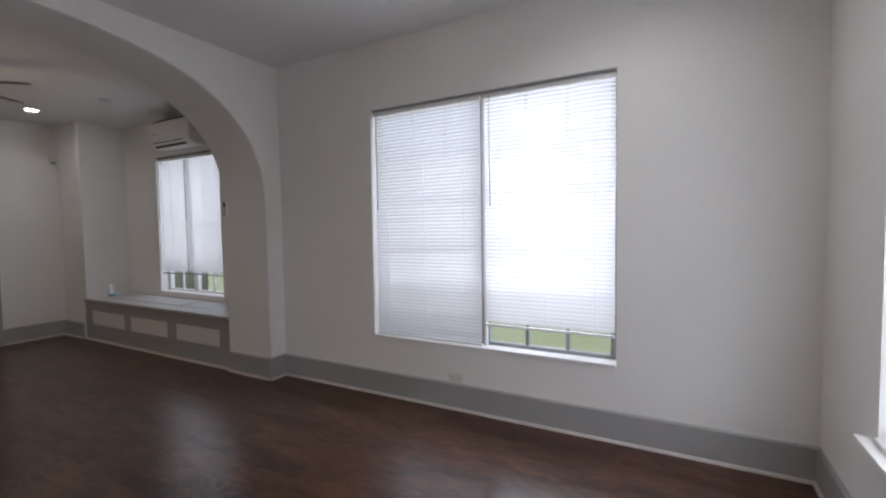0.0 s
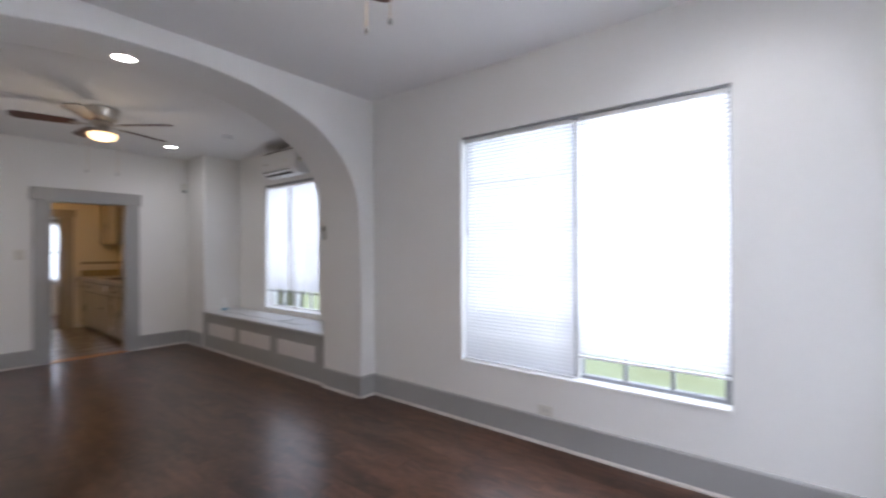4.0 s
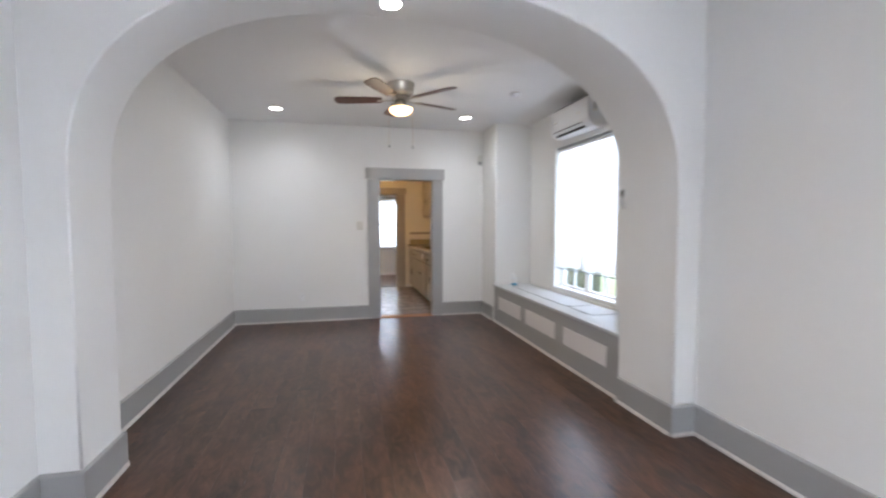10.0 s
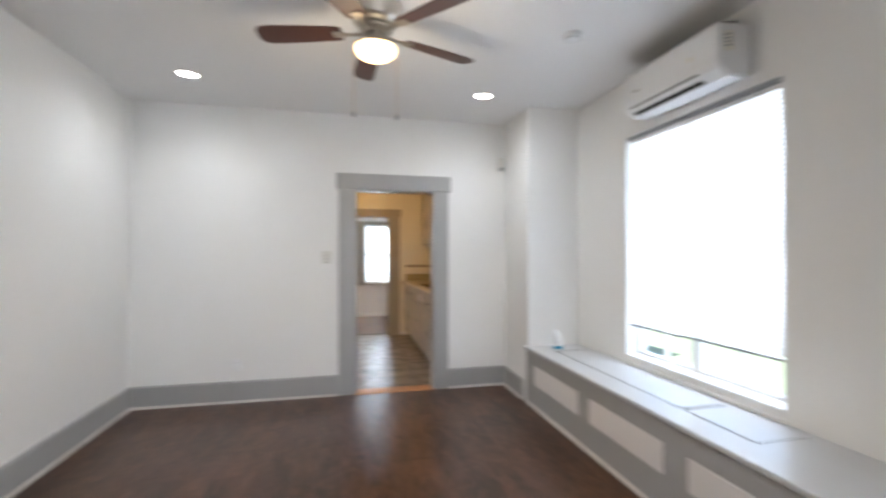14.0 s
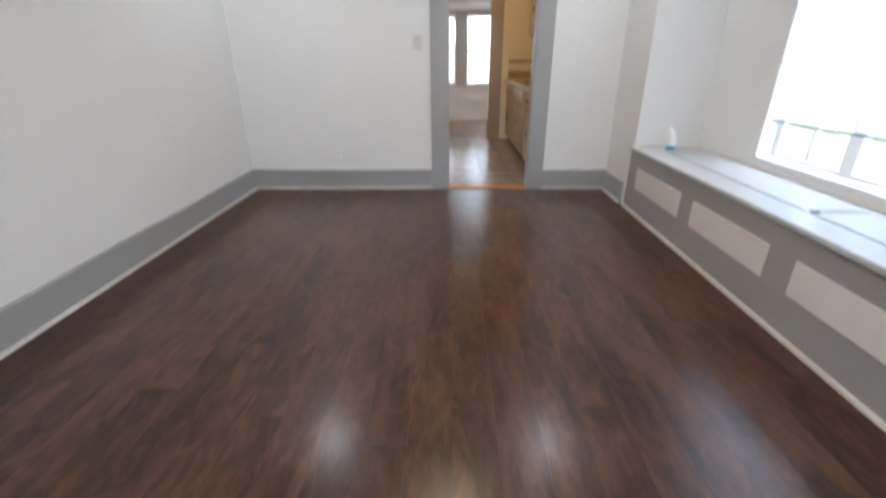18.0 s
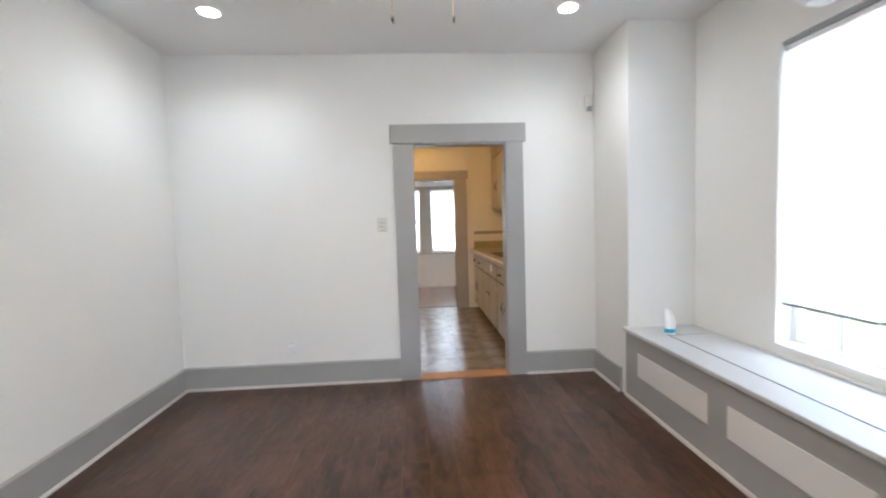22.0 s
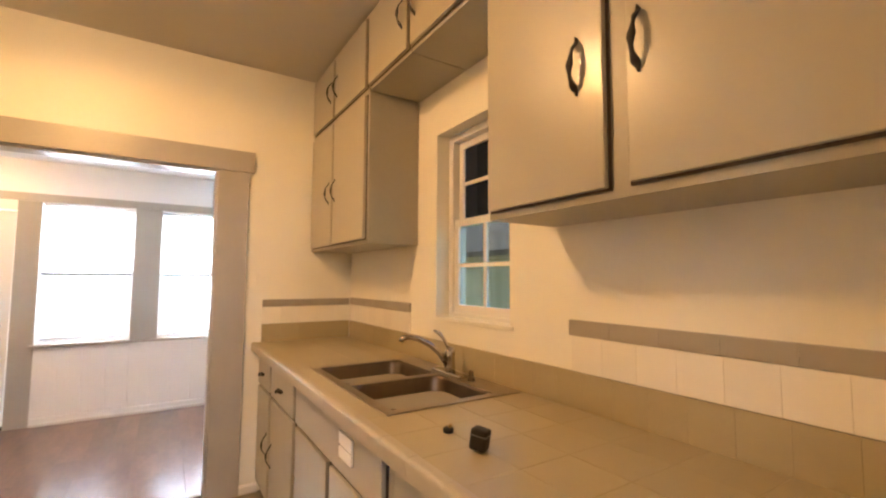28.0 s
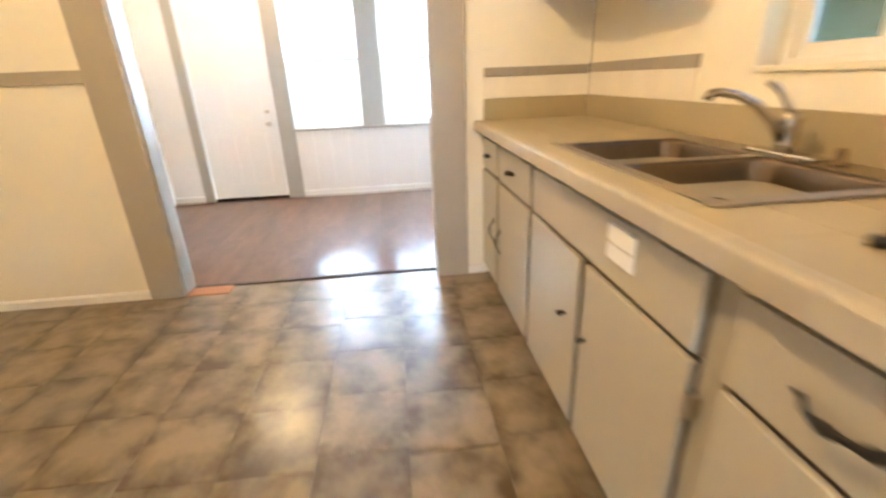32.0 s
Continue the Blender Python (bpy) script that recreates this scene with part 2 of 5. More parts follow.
def glowing(name, colour, strength):
    m = bpy.data.materials.new(name)
    m.use_nodes = True
    b = m.node_tree.nodes["Principled BSDF"]
    b.inputs["Base Color"].default_value = (*colour, 1)
    b.inputs["Emission Color"].default_value = (*colour, 1)
    b.inputs["Emission Strength"].default_value = strength
    return m


def sheer(name, colour, through_light, rough=0.6):
    """A blind or shade that lets light through."""
    m = bpy.data.materials.new(name)
    m.use_nodes = True
    t = m.node_tree
    out = t.nodes["Material Output"]
    b = t.nodes["Principled BSDF"]
    b.inputs["Base Color"].default_value = (*colour, 1)
    b.inputs["Roughness"].default_value = rough
    tr = t.nodes.new("ShaderNodeBsdfTranslucent")
    tr.inputs[0].default_value = (*colour, 1)
    mix = t.nodes.new("ShaderNodeMixShader")
    mix.inputs[0].default_value = through_light
    t.links.new(b.outputs[0], mix.inputs[1])
    t.links.new(tr.outputs[0], mix.inputs[2])
    t.links.new(mix.outputs[0], out.inputs[0])
    return m


def glass(name, tint=(1, 1, 1)):
    m = bpy.data.materials.new(name)
    m.use_nodes = True
    t = m.node_tree
    out = t.nodes["Material Output"]
    clear = t.nodes.new("ShaderNodeBsdfTransparent")
    clear.inputs[0].default_value = (*tint, 1)
    gloss = t.nodes.new("ShaderNodeBsdfGlossy")
    gloss.inputs["Roughness"].default_value = 0.02
    mix = t.nodes.new("ShaderNodeMixShader")
    mix.inputs[0].default_value = 0.06
    t.links.new(clear.outputs[0], mix.inputs[1])
    t.links.new(gloss.outputs[0], mix.inputs[2])
    t.links.new(mix.outputs[0], out.inputs[0])
    return m


WALL = material("white_wall_paint", (0.80, 0.80, 0.79), 0.62, vary=0.06, scale=1.3, fine=0.03, fine_scale=40, bump=0.12, bump_scale=55)
CEIL = material("ceiling_paint", (0.80, 0.80, 0.80), 0.75, vary=0.05, scale=1.1, bump=0.10, bump_scale=70)
KWALL = material("kitchen_wall_paint", (0.82, 0.80, 0.705), 0.45, vary=0.10, scale=1.6, fine=0.04, fine_scale=45, bump=0.16, bump_scale=35, tint=(0.62, 0.55, 0.42))
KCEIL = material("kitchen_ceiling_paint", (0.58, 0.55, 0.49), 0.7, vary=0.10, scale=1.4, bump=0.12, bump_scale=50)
TRIM = material("grey_trim_paint", (0.36, 0.36, 0.36), 0.38, vary=0.12, scale=2.6, fine=0.06, fine_scale=70, bump=0.08, bump_scale=30)
KTRIM = material("taupe_trim_paint", (0.40, 0.38, 0.34), 0.33, vary=0.14, scale=3.0, fine=0.06, fine_scale=60, bump=0.12, bump_scale=25)
SHOE = material("shoe_moulding_paint", (0.58, 0.55, 0.52), 0.5, vary=0.3, scale=6, fine=0.1, fine_scale=80)
WHITE = material("white_gloss_paint", (0.80, 0.80, 0.79), 0.35, vary=0.05, scale=3, fine=0.03, fine_scale=60)
BENCHTOP = material("bench_top_paint", (0.52, 0.53, 0.54), 0.30, vary=0.14, scale=2.5, fine=0.05, fine_scale=50, bump=0.05, bump_scale=20)
PANEL = material("bench_panel_paint", (0.72, 0.70, 0.69), 0.5, vary=0.06, scale=3)
PLASTIC = material("white_plastic", (0.78, 0.79, 0.80), 0.32, fine=0.03, fine_scale=30)
# white plastic greyed all over, standing in for shaded outlines and sides
COVER = material("greyed_cover_plate", (0.68, 0.67, 0.63), 0.35, vary=0.1, scale=14, fine=0.05, fine_scale=60)
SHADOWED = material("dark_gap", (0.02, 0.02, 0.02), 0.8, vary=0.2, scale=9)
GREYPLASTIC = material("grey_plastic", (0.25, 0.26, 0.27), 0.4, fine=0.05)
BLUE = material("blue_plastic", (0.02, 0.30, 0.50), 0.3, fine=0.08, fine_scale=60)
PLANK = wood_floor("dark_scraped_wood", (0.095, 0.0425, 0.0238), (0.0245, 0.0096, 0.0052), 0.30, 0.0, 1.0, 0.42, 0.215)
PLANK2 = wood_floor("porch_wood", (0.165, 0.090, 0.062), (0.105, 0.056, 0.038), 0.30, 0.0, 0.40, 0.70, 0.17)
SUBFLOOR = material("subfloor", (0.03, 0.02, 0.015), 0.8, vary=0.4, scale=5)
OAK = material("bare_oak_threshold", (0.42, 0.19, 0.07), 0.45, vary=0.4, scale=9, stretch=(1, 0.1, 1), fine=0.3, fine_scale=60)
TILE = slate_tile("floor_tile_stone", (0.218, 0.176, 0.117), (0.070, 0.051, 0.030))
GROUT = material("floor_grout", (0.17, 0.135, 0.095), 0.8, vary=0.4, scale=12)
CAB = material("cabinet_paint", (0.415, 0.388, 0.312), 0.36, coat=0.30, vary=0.12, scale=3.5, fine=0.06, fine_scale=70, bump=0.10, bump_scale=28, tint=(0.36, 0.32, 0.26))
CABSIDE = material("cabinet_carcass_paint", (0.37, 0.345, 0.278), 0.40, vary=0.15, scale=3.0, fine=0.08, fine_scale=60, bump=0.10, bump_scale=26)
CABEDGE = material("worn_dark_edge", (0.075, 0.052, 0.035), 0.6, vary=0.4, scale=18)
CTILE = material("counter_tile_glaze", (0.395, 0.342, 0.208), 0.30, coat=0.2, vary=0.30, scale=4, fine=0.10, fine_scale=70, tint=(0.31, 0.25, 0.155), random=0.02, bump=0.06, bump_scale=18)
BULL = material("counter_edge_glaze", (0.42, 0.385, 0.315), 0.42, vary=0.20, scale=9, fine=0.08, fine_scale=60, tint=(0.34, 0.30, 0.225), random=0.04)
CGROUT = material("counter_grout", (0.36, 0.31, 0.21), 0.7, vary=0.4, scale=14)
BAND = material("tile_band_paint", (0.36, 0.33, 0.28), 0.35, vary=0.15, scale=8, random=0.02)
WTILE = material("white_wall_tile", (0.82, 0.79, 0.72), 0.22, vary=0.06, scale=6, random=0.03, bump=0.05, bump_scale=14)
# darker than the rim's steel: the bowls' shade and brown reflections are in the colour
STEEL = material("darkened_brushed_steel", (0.19, 0.150, 0.115), 0.30, 1.0, vary=0.2, scale=8, fine=0.15, fine_scale=140, stretch=(1, 8, 1))
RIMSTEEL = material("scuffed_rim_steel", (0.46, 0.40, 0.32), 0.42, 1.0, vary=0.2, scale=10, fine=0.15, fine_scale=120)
CHROME = material("chrome", (0.50, 0.47, 0.43), 0.16, 1.0, fine=0.06, fine_scale=60)
NICKEL = material("brushed_nickel", (0.56, 0.51, 0.44), 0.32, 1.0, fine=0.15, fine_scale=160, stretch=(1, 1, 9))
IRON = material("black_iron", (0.016, 0.014, 0.013), 0.52, 0.3, vary=0.3, scale=30)
BLADE = material("mahogany_blade", (0.075, 0.028, 0.020), 0.38, vary=0.5, scale=7, stretch=(0.4, 6, 1), fine=0.2, fine_scale=50)
BRASS = material("pull_chain_brass", (0.55, 0.40, 0.20), 0.35, 1.0, fine=0.1)
GLOBE = glowing("lit_frosted_globe", (1.0, 0.64, 0.28), 1.8)
OFFGLOBE = material("unlit_frosted_globe", (0.72, 0.68, 0.60), 0.35, fine=0.03)
DOWN = glowing("lit_downlight_lens", (1.0, 0.93, 0.82), 14.0)
KGLOBE = glowing("lit_kitchen_globe", (1.0, 0.58, 0.24), 17.0)
SLAT = sheer("blind_slat_vinyl", (0.86, 0.87, 0.90), 0.24)
SHADE = sheer("roller_shade_cloth", (0.88, 0.89, 0.90), 0.55)
GLASS = glass("window_glass")
DIRTY = glass("kitchen_glass", (0.60, 0.62, 0.59))
SCREEN = glass("screened_glass", (0.10, 0.11, 0.11))
FRAMEDARK = material("steel_window_frame", (0.30, 0.31, 0.33), 0.45, vary=0.2, scale=8)
LAWN = material("lawn", (0.20, 0.25, 0.16), 0.9, vary=0.5, scale=0.7, fine=0.5, fine_scale=25, tint=(0.12, 0.13, 0.05))
LEAF = material("leaves", (0.055, 0.09, 0.045), 0.6, vary=0.5, scale=3, random=0.2)
BARK = material("bark", (0.09, 0.06, 0.04), 0.9, vary=0.5, scale=9, bump=0.6, bump_scale=30)
SIDING = material("neighbour_siding", (0.20, 0.22, 0.24), 0.7, vary=0.25, scale=2)
PALE = material("pale_clapboard", (0.62, 0.66, 0.70), 0.6, vary=0.15, scale=1.5)
SAGE = material("sage_clapboard", (0.38, 0.34, 0.22), 0.7, vary=0.25, scale=1.6, fine=0.1, fine_scale=40)
SHINGLE = material("dark_shingle", (0.013, 0.013, 0.012), 0.85, vary=0.4, scale=3, fine=0.3, fine_scale=30)
BLACK = material("black_plastic", (0.009, 0.0085, 0.0085), 0.5, fine=0.1)
LABEL = material("paper_label", (0.75, 0.72, 0.64), 0.6, vary=0.1, scale=20)


# ---- mesh helpers ----
def box(bm, x0, x1, y0, y1, z0, z1, bevel=0.0):
    vs = bmesh.ops.create_cube(bm, size=1.0)["verts"]
    for v in vs:
        v.co = Vector((x0 + (v.co.x + 0.5) * (x1 - x0), y0 + (v.co.y + 0.5) * (y1 - y0), z0 + (v.co.z + 0.5) * (z1 - z0)))
    if bevel:
        edges = list({e for v in vs for e in v.link_edges})
        bmesh.ops.bevel(bm, geom=edges, offset=bevel, segments=2, affect='EDGES', profile=0.6)
    return vs


def boxed(*args, **kw):
    bm = bmesh.new()
    box(bm, *args, **kw)
    return bm


def lathe(profile, steps=28, capped=True):
    """A turned body from (radius, height) pairs."""
    bm = bmesh.new()
    rings = []
    for r, z in profile:
        rings.append([bm.verts.new((r * math.cos(2 * math.pi * i / steps), r * math.sin(2 * math.pi * i / steps), z)) for i in range(steps)])
    for a, b in zip(rings, rings[1:]):
        for i in range(steps):
            bm.faces.new((a[i], a[(i + 1) % steps], b[(i + 1) % steps], b[i]))
    for ring in (rings[0], rings[-1]):
        if capped and ring[0].co.xy.length > 1e-5:
            bm.faces.new(ring)
    bmesh.ops.remove_doubles(bm, verts=bm.verts, dist=1e-5)
    bmesh.ops.recalc_face_normals(bm, faces=bm.faces)
    for f in bm.faces:
        f.smooth = True
    return bm


def tube(points, radii, sides=10):
    """A bent rod through points, with a radius at each."""
    bm = bmesh.new()
    pts = [Vector(p) for p in points]
    rings = []
    for i, p in enumerate(pts):
        d = (pts[min(i + 1, len(pts) - 1)] - pts[max(i - 1, 0)]).normalized()
        side = d.orthogonal().normalized() if i == 0 else (side - d * side.dot(d)).normalized()
        up = d.cross(side)
        r = radii[i] if isinstance(radii, (list, tuple)) else radii
        rings.append([bm.verts.new(p + (side * math.cos(2 * math.pi * k / sides) + up * math.sin(2 * math.pi * k / sides)) * r) for k in range(sides)])
    for a, b in zip(rings, rings[1:]):
        for k in range(sides):
            bm.faces.new((a[k], a[(k + 1) % sides], b[(k + 1) % sides], b[k]))
    bm.faces.new(rings[0])
    bm.faces.new(rings[-1])
    bmesh.ops.recalc_face_normals(bm, faces=bm.faces)
    for f in bm.faces:
        f.smooth = True
    return bm


def prism(outline, axis, a, b):
    """A flat outline of (u, v) pairs drawn out along an axis from a to b."""
    bm = bmesh.new()

    def at(u, v, w):
        return {"x": (w, u, v), "y": (u, w, v), "z": (u, v, w)}[axis]
    one = [bm.verts.new(at(u, v, a)) for u, v in outline]
    two = [bm.verts.new(at(u, v, b)) for u, v in outline]
    n = len(outline)
    for i in range(n):
        bm.faces.new((one[i], one[(i + 1) % n], two[(i + 1) % n], two[i]))
    bm.faces.new(one)
    bm.faces.new(two)
    bmesh.ops.recalc_face_normals(bm, faces=bm.faces)
    return bm


def mesh_of(name, bm, mat):
    me = bpy.data.meshes.new(name)
    bm.to_mesh(me)
    bm.free()
    me.materials.append(mat)
    return me


def part(name, bm, mat, parent=None, label=""):
    ob = new(name, mesh_of(name, bm, mat) if isinstance(bm, bmesh.types.BMesh) else bm)
    if parent is not None:
        ob.parent = parent
    return tagged(ob, label)


def thing(name, label, category, group="", at=None, kind=""):
    ob = new(name)
    ob.empty_display_size = 0.05
    if at is not None:
        ob.matrix_world = at
    return tagged(ob, label, category, group, kind)


def solid(name, bm, mat, label="", category="", group="", kind=""):
    return tagged(part(name, bm, mat), label, category, group, kind)


def structure(name, bm, mat, label="", category=""):
    return solid(name, bm, mat, label, category, kind="structure")


def wall_with_openings(axis, at0, at1, s0, s1, z0, z1, openings=()):
    """A wall slab at0..at1 thick, s0..s1 long, with rectangular openings (a, b, low, high) through it."""
    bm = bmesh.new()

    def slab(a, b, low, high):
        if b - a > 1e-4 and high - low > 1e-4:
            if axis == "x":
                box(bm, at0, at1, a, b, low, high)
            else:
                box(bm, a, b, at0, at1, low, high)
    cuts = sorted(openings)
    edge = s0
    for a, b, low, high in cuts:
        low = low if low > 0 else -0.02
        slab(edge, a, z0, z1)
        slab(a, b, z0, low)
        slab(a, b, high, z1)
        edge = b
    slab(edge, s1, z0, z1)
    bmesh.ops.remove_doubles(bm, verts=bm.verts, dist=1e-5)
    return bm


# ---- large structure ----
W1 = (-2.222, -0.333, 0.476, 2.341)     # living room window
W2 = (-6.01, -4.715, 0.585, 2.345)       # niche window
WF = (0.35, 2.00, 0.55, 2.34)           # front window
KW = (-9.300, -8.744, 1.170, 2.095)         # kitchen window
DOOR = (0.978, 1.787, 0.0, 2.056)         # dining room to kitchen
KDOOR = (0.065, 1.622, 0.0, 2.045)       # kitchen to sun porch
PDOOR = (-0.587, 0.197, 0.0, 1.972)
PW = ((0.369, 1.083), (1.315, 2.029), (2.25, 2.86))
PWZ = (0.734, 2.051)
SIDE = (-2.25, -1.45, 0.0, 2.04)        # door in the living room's inner wall

structure("wall_living_window", wall_with_openings("y", Y_LIV_R, Y_LIV_R + T, X_ARCH2 + 0.003, X_FRONT + T, -0.5, H_LIV + 0.2, [W1]), WALL, "white painted plaster wall with a wide window")
structure("wall_living_inner", wall_with_openings("y", Y_LIV_L - T, Y_LIV_L, X_ARCH3 + 0.003, X_FRONT + T, -0.5, H_LIV + 0.2, [SIDE]), WALL, "white painted plaster wall with a cased door")
structure("wall_front", wall_with_openings("x", X_FRONT, X_FRONT + T, Y_LIV_L - 0.001, Y_LIV_R + 0.001, -0.5, H_LIV + 0.2, [WF]), WALL, "white painted plaster wall with a front window")
structure("wall_dining_inner", wall_with_openings("y", Y_DIN_L - T, Y_DIN_L, X_BACK2 + 0.001, X_ARCH3 - 0.001, -0.5, H_DIN + 0.2), WALL, "plain white painted plaster wall")
structure("wall_dining_pier", boxed(X_BACK1 + 0.001, X_NICHE1, Y_DIN_R, Y_NICHE + T, -0.5, H_DIN + 0.2, bevel=0.006), WALL, "white plaster pier beside the window seat")
structure("wall_niche", wall_with_openings("y", Y_NICHE, Y_NICHE + T, X_NICHE1 + 0.001, X_NICHE2 - 0.001, -0.5, H_DIN + 0.2, [W2]), WALL, "white plaster niche wall with a window")
structure("wall_niche_end", boxed(X_NICHE2, X_NICHE2 + 0.2, Y_LIV_R + T, Y_NICHE + T, -0.5, H_DIN + 0.2), WALL, "white plaster end of the window niche")
structure("wall_dining_back", wall_with_openings("x", X_BACK2, X_BACK1, Y_DIN_L - T, Y_NICHE + T, -0.5, H_DIN + 0.2, [DOOR]), WALL, "white painted wall with a cased doorway")
structure("wall_kitchen_window", wall_with_openings("y", Y_KIT_R, Y_KIT_R + T, X_END2, X_BACK2 - 0.001, -0.5, H_KIT + 0.2, [KW]), KWALL, "cream white kitchen wall with a small window")
structure("wall_kitchen_inner", wall_with_openings("y", Y_KIT_L - T, Y_KIT_L, X_END2, X_BACK2 - 0.001, -0.5, H_KIT + 0.2), KWALL, "plain cream white kitchen wall")
structure("wall_kitchen_near", wall_with_openings("x", X_BACK2 - 0.006, X_BACK2 - 0.001, Y_KIT_L, Y_KIT_R, 0, H_KIT, [DOOR]), KWALL, "cream white kitchen wall around the doorway")
structure("wall_kitchen_end", wall_with_openings("x", X_END2, X_END1, Y_KIT_L, Y_KIT_R, -0.5, H_KIT + 0.2, [KDOOR]), KWALL, "cream white wall with a wide cased opening")
structure("wall_porch_outer", wall_with_openings("x", X_PORCH - T, X_PORCH, Y_POR_L - T, Y_POR_R + T, -0.5, H_POR + 0.2,
          [PDOOR] + [(a, b, *PWZ) for a, b in PW]), WALL, "white sun porch wall with a door and windows")
structure("wall_porch_inner", boxed(X_PORCH, X_END2 - 0.001, Y_POR_L - T, Y_POR_L, -0.5, H_POR + 0.2), WALL, "white sun porch end wall")
structure("wall_porch_side", boxed(X_PORCH, X_END2 - 0.001, Y_POR_R, Y_POR_R + T, -0.5, H_POR + 0.2), WALL, "white sun porch end wall")

# the arch between the two rooms: a flattened arch on pilasters
arch_c, arch_h = (Y_ARCH_L + Y_ARCH_R) / 2, (Y_ARCH_R - Y_ARCH_L) / 2
spring, crown, power = 1.60, 2.72, 2.4
curve = []
for i in range(41):
    a = math.pi * i / 40
    u = -math.cos(a)
    curve.append((arch_c + arch_h * u, spring + (crown - spring) * max(0.0, 1 - abs(u) ** power) ** (1 / power)))
top = H_LIV + 0.2
outline = [(Y_LIV_L - 0.10, -0.02), (Y_LIV_L - 0.10, top), (Y_LIV_R + 0.02, top), (Y_LIV_R + 0.02, -0.02), (Y_ARCH_R, -0.02)] + curve[::-1] + [(Y_ARCH_L, -0.02)]
bm = prism(outline, "x", X_ARCH2, X_ARCH1)
for v in bm.verts:
    if v.co.x < X_ARCH2 + 1e-4:
        v.co.x = X_ARCH3 + (X_ARCH2 - X_ARCH3) * min(1.0, max(0.0, (v.co.y - Y_ARCH_L) / (Y_ARCH_R - Y_ARCH_L)))
rims = [e for e in bm.edges if (e.verts[0].co.x > X_ARCH1 - 1e-4) == (e.verts[1].co.x > X_ARCH1 - 1e-4)
        and all(Y_ARCH_L - 1e-4 < v.co.y < Y_ARCH_R + 1e-4 and v.co.z < top - 0.01 for v in e.verts) and abs(e.verts[0].co.x - e.verts[1].co.x) < 0.1]
bmesh.ops.bevel(bm, geom=rims, offset=0.011, segments=3, affect='EDGES', profile=0.5)
for f in bm.faces:
    f.smooth = f.calc_area() < 0.15
structure("wall_arch", bm, WALL, "white plaster wall with a wide flattened arch")

structure("ceiling_living", boxed(X_ARCH1, X_FRONT, Y_LIV_L, Y_LIV_R, H_LIV, H_LIV + 0.12), CEIL, "white painted ceiling")
structure("ceiling_dining", boxed(X_BACK1, X_ARCH3 + 0.03, Y_DIN_L, Y_NICHE, H_DIN, H_DIN + 0.12), CEIL, "white painted ceiling")
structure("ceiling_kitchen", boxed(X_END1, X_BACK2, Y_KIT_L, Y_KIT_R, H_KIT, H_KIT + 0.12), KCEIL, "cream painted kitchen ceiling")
structure("ceiling_porch", boxed(X_PORCH, X_END2, Y_POR_L, Y_POR_R, H_POR, H_POR + 0.12), CEIL, "white porch ceiling")
structure("roof", boxed(X_PORCH - 0.6, X_FRONT + 0.6, Y_LIV_L - 0.8, Y_NICHE + 0.7, 3.10, 3.20), SUBFLOOR, "flat roof over the house")

floor_living = structure("floor", boxed(X_BACK1 + 0.02, X_FRONT, Y_DIN_L, Y_NICHE, -0.12, -0.010), SUBFLOOR, "dark scraped wood plank floor")
floor_kitchen = structure("floor_kitchen", boxed(X_END2 + 0.030, X_BACK1 + 0.018, Y_KIT_L, Y_KIT_R, -0.12, -0.006), GROUT, "mottled brown stone tile kitchen floor")
floor_porch = structure("floor_porch", boxed(X_PORCH, X_END2 + 0.028, Y_POR_L, Y_POR_R, -0.12, -0.012), SUBFLOOR, "reddish wood plank porch floor")
structure("ground", boxed(-500, 500, -500, 500, -0.72, -0.60), LAWN, "green mown lawn")


# ---- trim ----
def base_run(name, axis, face, out, s0, s1, mat=TRIM, height=0.20, deep=0.018, shoe=True):
    """A baseboard with a rounded top on a wall face, and its shoe moulding. out: +1 or -1, the way it stands off the wall."""
    profile = [(0, 0), (deep, 0), (deep, height - 0.012), (deep * 0.6, height - 0.003), (0, height)]
    outline = [(face + out * d, z) for d, z in profile]
    board = structure(name, prism(outline, "y" if axis == "x" else "x", s0, s1), mat, "grey painted baseboard" if mat is TRIM else "painted baseboard")
    if shoe:
        r = 0.016
        q = [(face + out * deep, 0.0), (face + out * (deep + r), 0.0), (face + out * (deep + r * 0.9), 0.008), (face + out * (deep + r * 0.5), 0.015), (face + out * deep, 0.018)]
        part("shoe_moulding", prism(q, "y" if axis == "x" else "x", s0, s1), SHOE, board, "off-white shoe moulding")
    return board


base_run("baseboard_1", "y", Y_LIV_R, -1, X_ARCH1 + 0.001, X_FRONT - 0.001)
base_run("baseboard_2", "x", X_FRONT, -1, Y_LIV_L + 0.02, Y_LIV_R - 0.02)
base_run("baseboard_3", "y", Y_LIV_L, 1, X_ARCH1 + 0.02, SIDE[0] - 0.13)
base_run("baseboard_4", "y", Y_LIV_L, 1, SIDE[1] + 0.13, X_FRONT - 0.02)
base_run("baseboard_5", "x", X_ARCH1, 1, Y_ARCH_R - 0.018, Y_LIV_R - 0.002)
base_run("baseboard_6", "x", X_ARCH1, 1, Y_LIV_L + 0.002, Y_ARCH_L + 0.018)
base_run("baseboard_7", "y", Y_ARCH_R, -1, X_ARCH2 + 0.02, X_ARCH1 + 0.001)
base_run("baseboard_8", "y", Y_ARCH_L, 1, X_ARCH3 - 0.001, X_ARCH1 + 0.001)
base_run("baseboard_9", "x", X_ARCH3, -1, Y_DIN_L + 0.002, Y_ARCH_L + 0.018)
base_run("baseboard_10", "y", Y_DIN_L, 1, X_BACK1 + 0.002, X_ARCH3 - 0.02)
